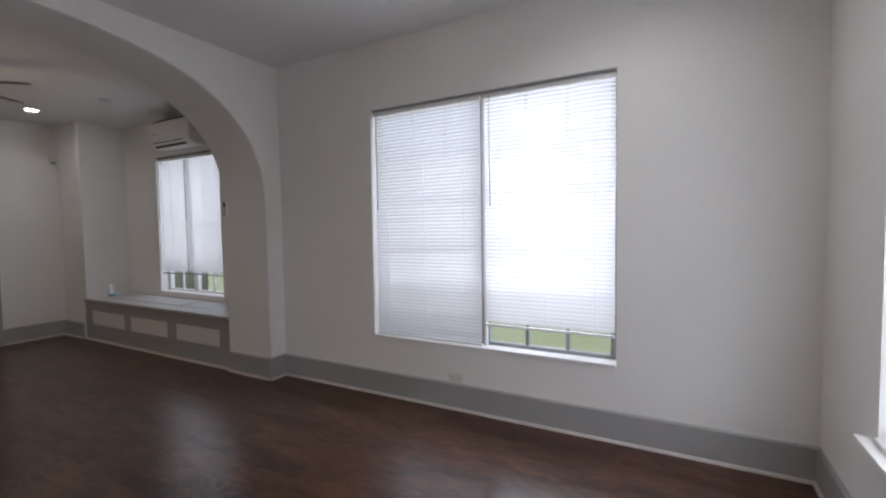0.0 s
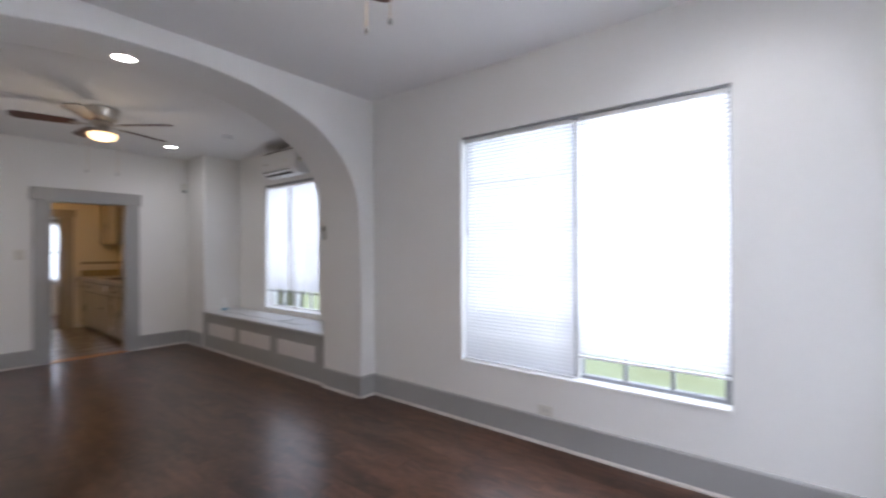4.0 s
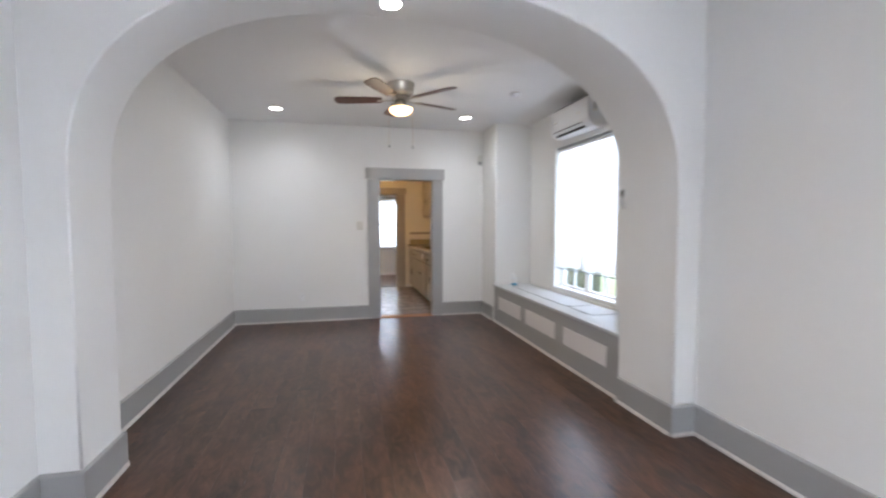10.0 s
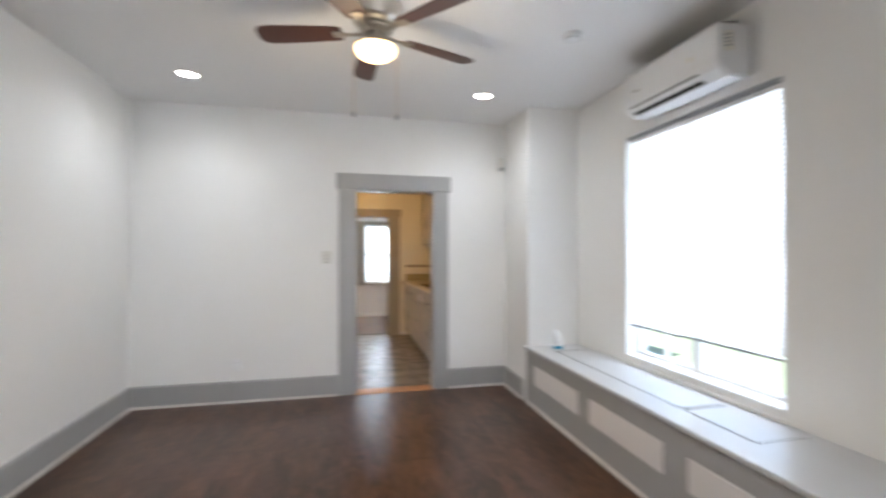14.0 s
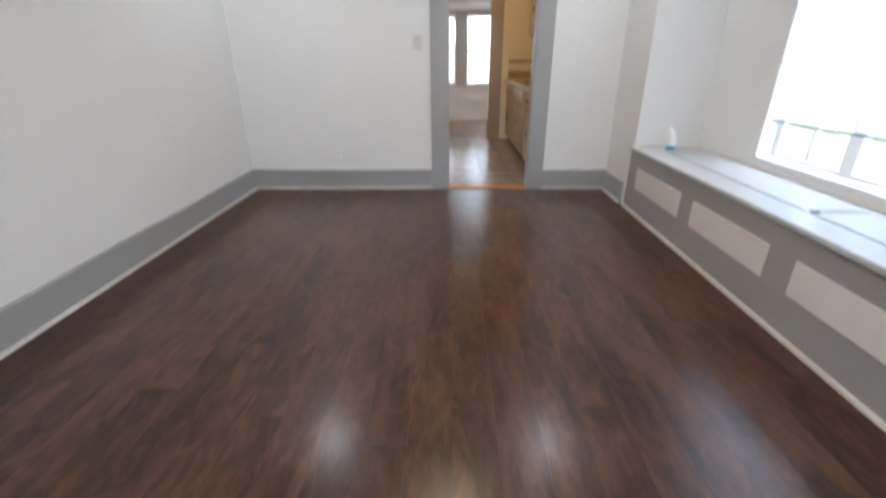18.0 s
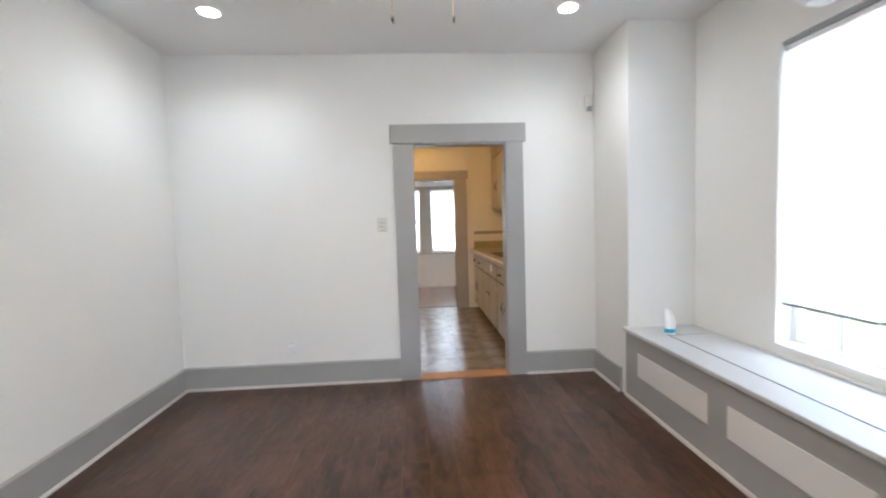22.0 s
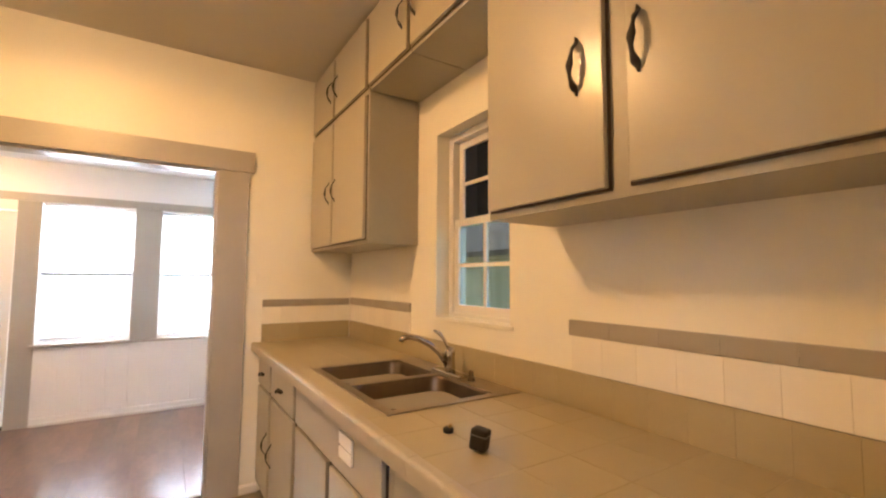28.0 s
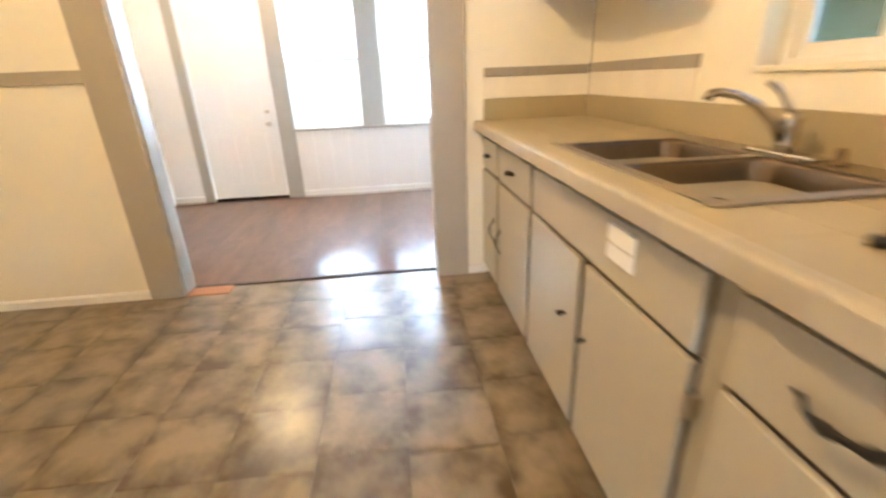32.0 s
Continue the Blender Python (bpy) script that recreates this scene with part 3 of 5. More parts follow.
base_run("baseboard_11", "x", X_BACK1, 1, Y_DIN_L + 0.02, DOOR[0] - 0.163)
base_run("baseboard_12", "x", X_BACK1, 1, DOOR[1] + 0.151, Y_DIN_R - 0.002)
base_run("baseboard_13", "y", Y_DIN_R, -1, X_BACK1 + 0.02, -6.86)


def casing(name, wall, out, opening, side_w, head_h, over, mat, deep, jamb0, jamb1, label):
    """Flat side boards and a taller, wider head on one face of an opening, and the jamb lining."""
    a, b, low, high = opening
    ob = thing(name, label, "door frame", kind="structure")
    f0, f1 = sorted((wall, wall + out * deep))
    h0, h1 = sorted((wall, wall + out * (deep + 0.006)))
    part("side_board", boxed(f0, f1, a - side_w[0], a + 0.004, low, high - 0.002, bevel=0.003), mat, ob)
    part("side_board", boxed(f0, f1, b - 0.004, b + side_w[1], low, high - 0.002, bevel=0.003), mat, ob)
    part("head_board", boxed(h0, h1, a - side_w[0] - over, b + side_w[1] + over, high, high + head_h, bevel=0.004), mat, ob)
    part("jamb", boxed(jamb0, jamb1, a - 0.002, a + 0.014, low, high), mat, ob)
    part("jamb", boxed(jamb0, jamb1, b - 0.014, b + 0.002, low, high), mat, ob)
    part("jamb_head", boxed(jamb0, jamb1, a + 0.0145, b - 0.0145, high - 0.014, high + 0.002), mat, ob)
    return ob


casing("door_frame_1", X_BACK1, 1, DOOR, (0.162, 0.150), 0.160, 0.025, TRIM, 0.022, X_BACK2 - 0.006, X_BACK1, "grey painted doorway casing with a wide head")
casing("door_frame_2", X_END1, 1, KDOOR, (0.185, 0.180), 0.135, 0.03, KTRIM, 0.022, X_END2, X_END1, "taupe painted wide opening casing")
structure("threshold_1", boxed(X_BACK2 - 0.01, X_BACK1 + 0.035, DOOR[0] + 0.001, DOOR[1] - 0.001, -0.004, 0.009, bevel=0.003), OAK, "bare orange oak threshold strip")
structure("threshold_2", boxed(X_END2 - 0.005, X_END2 + 0.03, KDOOR[0] + 0.01, KDOOR[1] - 0.01, -0.004, 0.008, bevel=0.003), CABEDGE, "dark metal threshold strip")
structure("threshold_3", boxed(X_END2 + 0.031, X_END1 + 0.02, KDOOR[0] + 0.01, KDOOR[0] + 0.26, -0.004, 0.006, bevel=0.002), OAK, "bare orange wood patch at the opening")


# ---- windows, blinds and shades ----
def place(axis, wall, s, d, z):
    """A place on a wall: s along it, d outwards from its inner face, z up."""
    return (s, wall + d, z) if axis == "y" else (wall + d, s, z)


def wall_box(axis, wall, s0, s1, d0, d1, z0, z1, bevel=0.0):
    (x0, y0, _), (x1, y1, _) = place(axis, wall, s0, d0, 0), place(axis, wall, s1, d1, 0)
    return boxed(min(x0, x1), max(x0, x1), min(y0, y1), max(y0, y1), z0, z1, bevel=bevel)


def window_unit(name, axis, wall, opening, depth, columns, rows, frame_mat, bar_mat, label, sign=1, frame_w=0.045, sill=True, split=None):
    """A glazed unit in an opening: outer frame, bars, panes, and a sill board. sign: the way out of the room along the wall's axis."""
    a, b, low, high = opening
    ob = thing(name, label, "window", kind="structure")
    d0, d1 = sign * depth, sign * (depth + 0.045)
    part("window_frame", wall_box(axis, wall, a, a + frame_w, d0, d1, low, high, bevel=0.003), frame_mat, ob)
    part("window_frame", wall_box(axis, wall, b - frame_w, b, d0, d1, low, high, bevel=0.003), frame_mat, ob)
    part("window_frame", wall_box(axis, wall, a + frame_w, b - frame_w, d0, d1, low, low + frame_w, bevel=0.003), frame_mat, ob)
    part("window_frame", wall_box(axis, wall, a + frame_w, b - frame_w, d0, d1, high - frame_w, high, bevel=0.003), frame_mat, ob)
    bays = split or [(a + frame_w, b - frame_w)]
    for i, (p, q) in enumerate(bays):
        if i:
            part("mullion", wall_box(axis, wall, bays[i - 1][1], p, d0, d1, low + frame_w, high - frame_w), frame_mat, ob)
        zs = [low + frame_w + (high - low - 2 * frame_w) * k / rows for k in range(rows + 1)]
        ss = [p + (q - p) * k / columns for k in range(columns + 1)]
        for s in ss[1:-1]:
            part("glazing_bar", wall_box(axis, wall, s - 0.011, s + 0.011, d0 + sign * 0.008, d0 + sign * 0.034, zs[0], zs[-1]), bar_mat, ob)
        for z in zs[1:-1]:
            part("glazing_bar", wall_box(axis, wall, p, q, d0 + sign * 0.010, d0 + sign * 0.032, z - 0.011, z + 0.011), bar_mat, ob)
        for sa, sb in zip(ss, ss[1:]):
            for za, zb in zip(zs, zs[1:]):
                pane = part("pane", wall_box(axis, wall, sa + 0.001, sb - 0.001, d0 + sign * 0.019, d0 + sign * 0.023, za + 0.001, zb - 0.001), GLASS, ob)
                pane.visible_shadow = False
    if sill:
        part("window_sill", wall_box(axis, wall, a + 0.002, b - 0.002, sign * -0.012, sign * depth, low + 0.001, low + 0.022, bevel=0.004), WHITE, ob)
    return ob


window_unit("window_1", "y", Y_LIV_R, W1, 0.10, 3, 5, FRAMEDARK, FRAMEDARK, "wide steel window with many small panes", split=[(-2.18, -1.29), (-1.23, -0.37)])
window_unit("window_2", "y", Y_NICHE, W2, 0.10, 2, 2, WHITE, WHITE, "white window in the niche", split=[(-5.965, -5.445), (-5.360, -4.76)])
front = window_unit("window_3", "x", X_FRONT, WF, 0.10, 3, 3, WHITE, WHITE, "white front window with a wide sill")
part("stool", boxed(X_FRONT - 0.055, X_FRONT - 0.001, WF[0] - 0.06, WF[1] + 0.06, 0.525, 0.550, bevel=0.005), WHITE, front)


def slat_mesh(length, degrees_shut):
    """One thin curved vinyl slat, nearly closed."""
    bm = bmesh.new()
    tilt = radians(degrees_shut)
    rows = []
    for k in range(5):
        w = (k / 4 - 0.5) * 0.034
        c = 0.0022 * (1 - (w / 0.017) ** 2)
        y, z = w * math.cos(tilt) - c * math.sin(tilt), w * math.sin(tilt) + c * math.cos(tilt)
        rows.append([bm.verts.new((s * length / 2, y, z)) for s in (-1, 1)])
    for p, q in zip(rows, rows[1:]):
        bm.faces.new((p[0], p[1], q[1], q[0])).smooth = True
    return mesh_of("slat", bm, SLAT)


def venetian(axis, wall, sign, a, b, top, bottom, label, wand_at, shut=58, depth=0.040, rail=None):
    """A hanging vinyl blind: head rail, slats, bottom rail, ladder cords and a tilt wand."""
    ob = thing("venetian_blind", label, "blind", "window blinds", at=Matrix.Translation(place(axis, wall, (a + b) / 2, sign * depth, top)))
    if axis == "x":
        ob.matrix_world = ob.matrix_world @ pose(0, 0, 0, 0, 0, -90)
    w = b - a
    part("head_rail", boxed(-w / 2, w / 2, -0.014, 0.014, -0.030, 0.0, bevel=0.003), PLASTIC, ob)
    me = slat_mesh(w - 0.006, shut)
    n = int((top - bottom - 0.045) / 0.0272)
    for i in range(n):
        s = part("slat", me, None, ob)
        s.location = (random.uniform(-0.001, 0.001), 0, -0.046 - i * 0.0272)
        s.rotation_euler = (random.uniform(-0.03, 0.03), random.uniform(-0.0012, 0.0012), 0)
    part("bottom_rail", boxed(-w / 2 + 0.003, w / 2 - 0.003, -0.011, 0.011, bottom - top, bottom - top + 0.016, bevel=0.003), rail or PLASTIC, ob)
    for s in (-0.36, 0.0, 0.36):
        part("ladder_cord", boxed(s * w - 0.0009, s * w + 0.0009, -0.0200, -0.0185, bottom - top + 0.01, -0.03), SLAT, ob)
    part("tilt_wand", tube([(wand_at * w, -0.028, -0.02), (wand_at * w, -0.030, -0.30), (wand_at * w + 0.002, -0.030, -0.80)], 0.003, 6), GREYPLASTIC, ob)
    return ob


venetian("y", Y_LIV_R, 1, W1[0] + 0.012, -1.262, 2.325, 0.500, "closed white vinyl blind hanging to the sill", -0.46, 59)
venetian("y", Y_LIV_R, 1, -1.236, W1[1] - 0.008, 2.325, 0.655, "white vinyl blind raised a little above the sill", -0.44, 57)
venetian("x", X_FRONT, 1, WF[0] + 0.01, WF[1] - 0.01, 2.325, 0.60, "closed white vinyl blind in the front window", -0.46)
part("window_lintel_strip", boxed(W1[0] + 0.01, W1[1] - 0.01, Y_LIV_R + 0.012, Y_LIV_R + 0.060, 2.327, 2.340), FRAMEDARK, bpy.data.objects["window_1"], "grey strip over the blinds")
part("mullion_strip", boxed(-1.259, -1.239, Y_LIV_R + 0.06, Y_LIV_R + 0.10, 0.50, 2.32), WHITE, bpy.data.objects["window_1"], "white post between the window halves")


def roller_shade(axis, wall, sign, a, b, top, bottom, depth, label, group):
    ob = thing("roller_shade", label, "blind", group, at=Matrix.Translation(place(axis, wall, (a + b) / 2, sign * depth, top)))
    if axis == "x":
        ob.matrix_world = ob.matrix_world @ pose(0, 0, 0, 0, 0, -90 * sign)
    w = b - a
    part("roller", prism([(0.016 * math.cos(k * math.pi / 6), -0.018 + 0.016 * math.sin(k * math.pi / 6)) for k in range(12)], "x", -w / 2, w / 2), PLASTIC, ob)
    part("cloth", boxed(-w / 2 + 0.006, w / 2 - 0.006, -0.0008, 0.0008, bottom - top + 0.012, -0.018), SHADE, ob)
    part("hem_bar", boxed(-w / 2 + 0.004, w / 2 - 0.004, -0.006, 0.006, bottom - top, bottom - top + 0.014, bevel=0.003), GREYPLASTIC, ob)
    return ob


for a, b, low, deep in ((W2[0] + 0.006, -5.460, 0.832, 0.038), (-5.452, W2[1] - 0.006, 0.838, 0.044)):
    venetian("y", Y_NICHE, 1, a, b, 2.318, low, "white vinyl blind drawn most of the way down in the niche", -0.44, 76, deep, GREYPLASTIC)
part("lintel_strip", boxed(W2[0] + 0.01, W2[1] - 0.01, Y_NICHE + 0.012, Y_NICHE + 0.075, 2.320, 2.344), FRAMEDARK, bpy.data.objects["window_2"], "grey strip over the blinds")

# ---- window seat in the niche ----
seat = thing("window_seat", "built-in grey painted window seat with three pale panels", "bench")
BX0, BX1, BY = -6.80, X_NICHE2 - 0.001, 2.560
part("front", boxed(BX0 + 0.004, BX1, BY + 0.012, BY + 0.040, 0.0, BENCH_Z - 0.030, bevel=0.002), TRIM, seat, "grey painted front board")
for a, b in ((-6.61, -5.85), (-5.69, -4.955), (-4.775, -4.05)):
    part("inset_panel", boxed(a, b, BY + 0.006, BY + 0.0115, 0.210, 0.382, bevel=0.002), PANEL, seat, "pale inset panel")
part("top", boxed(BX0, BX1, BY - 0.012, Y_NICHE - 0.001, BENCH_Z - 0.028, BENCH_Z, bevel=0.006), BENCHTOP, seat, "pale grey painted seat top")
for a, b in ((-6.50, -5.02), (-4.99, -4.545)):
    part("lid_seam", boxed(a, b, 2.732, 2.738, BENCH_Z + 0.0005, BENCH_Z + 0.002), SHADOWED, seat, "dark seam of the lid")
    for s in (a, b):
        part("lid_seam", boxed(s - 0.002, s + 0.002, 2.74, 3.02, BENCH_Z + 0.0005, BENCH_Z + 0.0015), SHADOWED, seat)
part("shoe_moulding", prism([(BY + 0.012, 0), (BY - 0.006, 0), (BY - 0.004, 0.010), (BY + 0.004, 0.017), (BY + 0.012, 0.019)], "x", BX0 + 0.004, BX1), SHOE, seat, "off-white shoe moulding")
part("back_bead", boxed(-6.2, -4.70, Y_NICHE - 0.022, Y_NICHE - 0.001, BENCH_Z + 0.0005, BENCH_Z + 0.022, bevel=0.006), WHITE, seat, "white bead under the window")
part("hinge", boxed(-5.020, -4.985, 2.750, 2.775, BENCH_Z + 0.002, BENCH_Z + 0.008, bevel=0.002), GREYPLASTIC, seat)

# ---- bottle on the seat ----
bottle = thing("spray_bottle", "white plastic bottle with a blue band on the window seat", "bottle", at=pose(-6.53, 2.765, BENCH_Z, 0, 0, 25))
body = lathe([(0.030, 0.0), (0.033, 0.006), (0.033, 0.035), (0.034, 0.055), (0.032, 0.085), (0.026, 0.115), (0.018, 0.135), (0.009, 0.148), (0.0, 0.151)], 24)
for v in body.verts:
    v.co.x *= 0.8
    v.co.x -= 0.9 * max(0, v.co.z - 0.06) ** 2 * 3.0
    v.co *= 1.2
part("body", body, PLASTIC, bottle)
band = lathe([(0.0345, 0.014), (0.0347, 0.015), (0.0347, 0.036), (0.0345, 0.037)], 24, capped=False)
for v in band.verts:
    v.co.x *= 0.82
    v.co *= 1.2
part("band", band, BLUE, bottle, "bright blue band")

# ---- wall air conditioner over the niche window ----
ac = thing("air_conditioner", "white wall-mounted split air conditioner over the window", "air conditioner")
AX0, AX1, AY0, AZ0, AZ1 = -5.70, -4.880, 2.865, 2.390, 2.690
prof = [(Y_NICHE, AZ0 + 0.02), (Y_NICHE - 0.06, AZ0), (AY0 + 0.075, AZ0 + 0.004), (AY0 + 0.018, AZ0 + 0.045), (AY0, AZ0 + 0.085), (AY0, AZ1 - 0.02), (AY0 + 0.015, AZ1), (Y_NICHE, AZ1)]
body = prism(prof, "x", AX0, AX1)
bmesh.ops.bevel(body, geom=[e for e in body.edges if abs(e.verts[0].co.x - e.verts[1].co.x) < 1e-6], offset=0.012, segments=3, affect='EDGES')
part("body", body, PLASTIC, ac)
part("outlet_slot", prism([(AY0 + 0.008, AZ0 + 0.060), (AY0 + 0.060, AZ0 + 0.010), (AY0 + 0.066, AZ0 + 0.018), (AY0 + 0.014, AZ0 + 0.070)], "x", AX0 + 0.06, AX1 - 0.15), SHADOWED, ac, "dark air outlet")
part("louvre", prism([(AY0 + 0.026, AZ0 + 0.040), (AY0 + 0.036, AZ0 + 0.030), (AY0 + 0.039, AZ0 + 0.034), (AY0 + 0.029, AZ0 + 0.044)], "x", AX0 + 0.065, AX1 - 0.155), PLASTIC, ac, "white louvre blade")
part("badge", boxed(AX0 + 0.10, AX0 + 0.17, AY0 - 0.002, AY0 + 0.001, AZ0 + 0.155, AZ0 + 0.166), CHROME, ac, "small shiny badge")
part("display", boxed(AX1 - 0.21, AX1 - 0.18, AY0 - 0.0015, AY0 + 0.001, AZ0 + 0.15, AZ0 + 0.18), LABEL, ac)
part("sticker", boxed(AX1 + 0.0005, AX1 + 0.0015, AY0 + 0.05, AY0 + 0.10, AZ0 + 0.14, AZ0 + 0.25), LABEL, ac, "printed rating sticker")
for z in (0.225, 0.205, 0.185, 0.165):
    part("print_bar", boxed(AX1 + 0.0016, AX1 + 0.0022, AY0 + 0.055, AY0 + 0.093, AZ0 + z, AZ0 + z + 0.010), GREYPLASTIC, ac)
# dark ribbed wedge, added where the gap under the ceiling lies in shadow
part("intake_grille", prism([(AY0 + 0.02, AZ1 + 0.001), (AY0 + 0.10, AZ1 + 0.055), (Y_NICHE - 0.004, AZ1 + 0.075), (Y_NICHE - 0.004, AZ1 + 0.001)], "x", AX0 + 0.02, AX1 - 0.10), SHADOWED, ac, "dark sloping wedge standing in for the shadow above the unit")
for i in range(19):
    part("grille_bar", prism([(AY0 + 0.018, AZ1 + 0.002), (AY0 + 0.10, AZ1 + 0.058), (Y_NICHE - 0.005, AZ1 + 0.078), (Y_NICHE - 0.005, AZ1 + 0.072), (AY0 + 0.10, AZ1 + 0.053)], "x", AX0 + 0.04 + i * 0.036, AX0 + 0.046 + i * 0.036), GREYPLASTIC, ac)


# ---- lamps ----
def downlight(x, y, z, watts=W_DOWN):
    ob = thing("recessed_light", "lit round recessed ceiling light with a white rim", "ceiling light", "recessed lights", at=Matrix.Translation((x, y, z)))
    part("rim", lathe([(0.062, -0.004), (0.066, -0.006), (0.078, -0.003), (0.080, 0.0), (0.062, 0.0), (0.062, -0.004)], 28, capped=False), PLASTIC, ob, "white rim")
    part("lens", lathe([(0.0, -0.0035), (0.061, -0.0030), (0.061, 0.0), (0.0, 0.0)], 28), DOWN, ob, "glowing lens")
    down_light(x, y, z - 0.02, watts, (1.0, 0.97, 0.93))


downlight(-6.63, -0.325, H_DIN)
downlight(-6.58, 2.075, H_DIN)
downlight(-3.59, 0.757, crown - 0.001)
downlight(-0.27, 2.00, H_LIV, W_DOWN2)
downlight(-0.27, -0.30, H_LIV, W_DOWN2)


def ceiling_fan(x, y, ceiling, turn, chains, lit):
    ob = thing("ceiling_fan", "brushed nickel ceiling fan with five mahogany blades and " + ("a lit globe" if lit else "an unlit globe"), "ceiling fan", "ceiling fans", at=pose(x, y, ceiling, 0, 0, turn))
    part("motor_housing", lathe([(0.0, 0.0), (0.128, 0.0), (0.136, -0.006), (0.138, -0.016), (0.133, -0.024), (0.133, -0.088), (0.126, -0.104), (0.098, -0.124), (0.070, -0.134), (0.0, -0.134)], 40), NICKEL, ob, "brushed nickel motor housing")
    part("flywheel", lathe([(0.0, -0.1345), (0.088, -0.136), (0.094, -0.146), (0.088, -0.160), (0.050, -0.168), (0.0, -0.168)], 36), NICKEL, ob)
    part("switch_cup", lathe([(0.0, -0.1685), (0.052, -0.169), (0.056, -0.178), (0.056, -0.205), (0.062, -0.213), (0.0, -0.213)], 32), NICKEL, ob)
    part("light_collar", lathe([(0.0, -0.2135), (0.062, -0.214), (0.098, -0.226), (0.116, -0.236), (0.118, -0.246), (0.0, -0.246)], 36), NICKEL, ob, "nickel light collar")
    part("globe", lathe([(0.0, -0.2465), (0.110, -0.247), (0.114, -0.256), (0.108, -0.276), (0.090, -0.296), (0.062, -0.310), (0.030, -0.318), (0.0, -0.320)], 36), GLOBE if lit else OFFGLOBE, ob, "lit frosted glass bowl" if lit else "unlit frosted glass bowl")
    for k in range(5):
        a = 2 * math.pi * k / 5
        turned = Matrix.Rotation(a, 4, 'Z')
        iron = prism([(0.07, -0.018), (0.15, -0.012), (0.20, -0.030), (0.235, -0.030), (0.235, 0.030), (0.20, 0.030), (0.15, 0.012), (0.07, 0.018)], "z", -0.172, -0.167)
        outline = [(0.19, -0.045), (0.22, -0.055), (0.44, -0.068), (0.60, -0.072), (0.645, -0.064), (0.665, -0.040), (0.668, 0.0), (0.665, 0.040), (0.645, 0.064), (0.60, 0.072), (0.44, 0.068), (0.22, 0.055), (0.19, 0.045)]
        blade = prism(outline, "z", -0.166, -0.159)
        bmesh.ops.rotate(blade, verts=blade.verts, cent=(0, 0, -0.163), matrix=Matrix.Rotation(radians(11), 3, 'X'))
        bmesh.ops.transform(iron, matrix=turned, verts=iron.verts)
        bmesh.ops.transform(blade, matrix=turned, verts=blade.verts)
        b = part("blade", blade, BLADE, ob, "dark mahogany blade")
        part("blade_iron", iron, NICKEL, b, "nickel blade iron")
    un = Matrix.Rotation(radians(-turn), 4, 'Z')
    for dx, dy, length in chains:
        p, q = un @ Vector((dx, dy, -0.215)), un @ Vector((dx, dy, -0.215 - length))
        c = part("pull_chain", tube([p, (p + q) / 2, q], 0.0013, 6), BRASS, ob)
        fob = lathe([(0.0, 0.0), (0.005, -0.004), (0.0065, -0.016), (0.004, -0.028), (0.0, -0.030)], 10)
        bmesh.ops.translate(fob, vec=q, verts=fob.verts)
        part("fob", fob, SHADOWED, c, "dark pull")
    if not lit:
        return ob
    lamp = bpy.data.lights.new("fan_light", 'SPOT')
    lamp.energy, lamp.color, lamp.shadow_soft_size, lamp.spot_size, lamp.spot_blend = W_FAN, (1.0, 0.72, 0.42), 0.16, radians(165), 0.6
    new("fan_light", lamp).location = (x, y, ceiling - 0.54)
    glow = bpy.data.lights.new("fan_globe_light", 'POINT')
    glow.energy, glow.color, glow.shadow_soft_size = W_GLOBE, (1.0, 0.82, 0.58), 0.26
    new("fan_globe_light", glow).location = (x, y, ceiling - 0.60)
    return ob


ceiling_fan(-5.35, 1.045, H_DIN, 40, [(0.0, -0.12, 0.40), (0.0, 0.12, 0.40)], True)
ceiling_fan(-1.31, 0.865, H_LIV, 58, [(-0.03, 0.075, 0.385), (0.055, 0.12, 0.36)], True)

klamp = thing("kitchen_ceiling_light", "lit warm glass dome light on the kitchen ceiling", "ceiling light", at=Matrix.Translation((-9.10, 0.78, H_KIT)))
part("base", lathe([(0.0, 0.0), (0.15, 0.0), (0.155, -0.012), (0.14, -0.025), (0.0, -0.025)], 32), NICKEL, klamp)
part("dome", lathe([(0.0, -0.026), (0.138, -0.027), (0.135, -0.055), (0.105, -0.090), (0.055, -0.108), (0.0, -0.113)], 32), KGLOBE, klamp, "glowing warm glass dome")

# ---- small fittings in the two rooms ----
smoke = thing("smoke_detector", "small round white smoke detector on the ceiling", "smoke detector", at=Matrix.Translation((-5.42, 2.30, H_DIN)))
part("body", lathe([(0.0, 0.0), (0.058, 0.0), (0.060, -0.012), (0.050, -0.026), (0.030, -0.031), (0.0, -0.032)], 28), PLASTIC, smoke)
part("vent_ring", lathe([(0.044, -0.0295), (0.048, -0.0275), (0.049, -0.0285), (0.045, -0.0305), (0.044, -0.0295)], 28, capped=False), GREYPLASTIC, smoke)

sensor = thing("motion_detector", "small white motion detector high in the corner", "detector", at=pose(X_BACK1, 2.52, 2.36))
# body greyed in colour for its shaded sides against the white wall
part("body", boxed(0.0, 0.050, -0.032, 0.032, -0.045, 0.085, bevel=0.010), COVER, sensor)
part("lens", boxed(0.030, 0.0520, -0.022, 0.022, -0.062, -0.020, bevel=0.004), GREYPLASTIC, sensor, "grey lens")


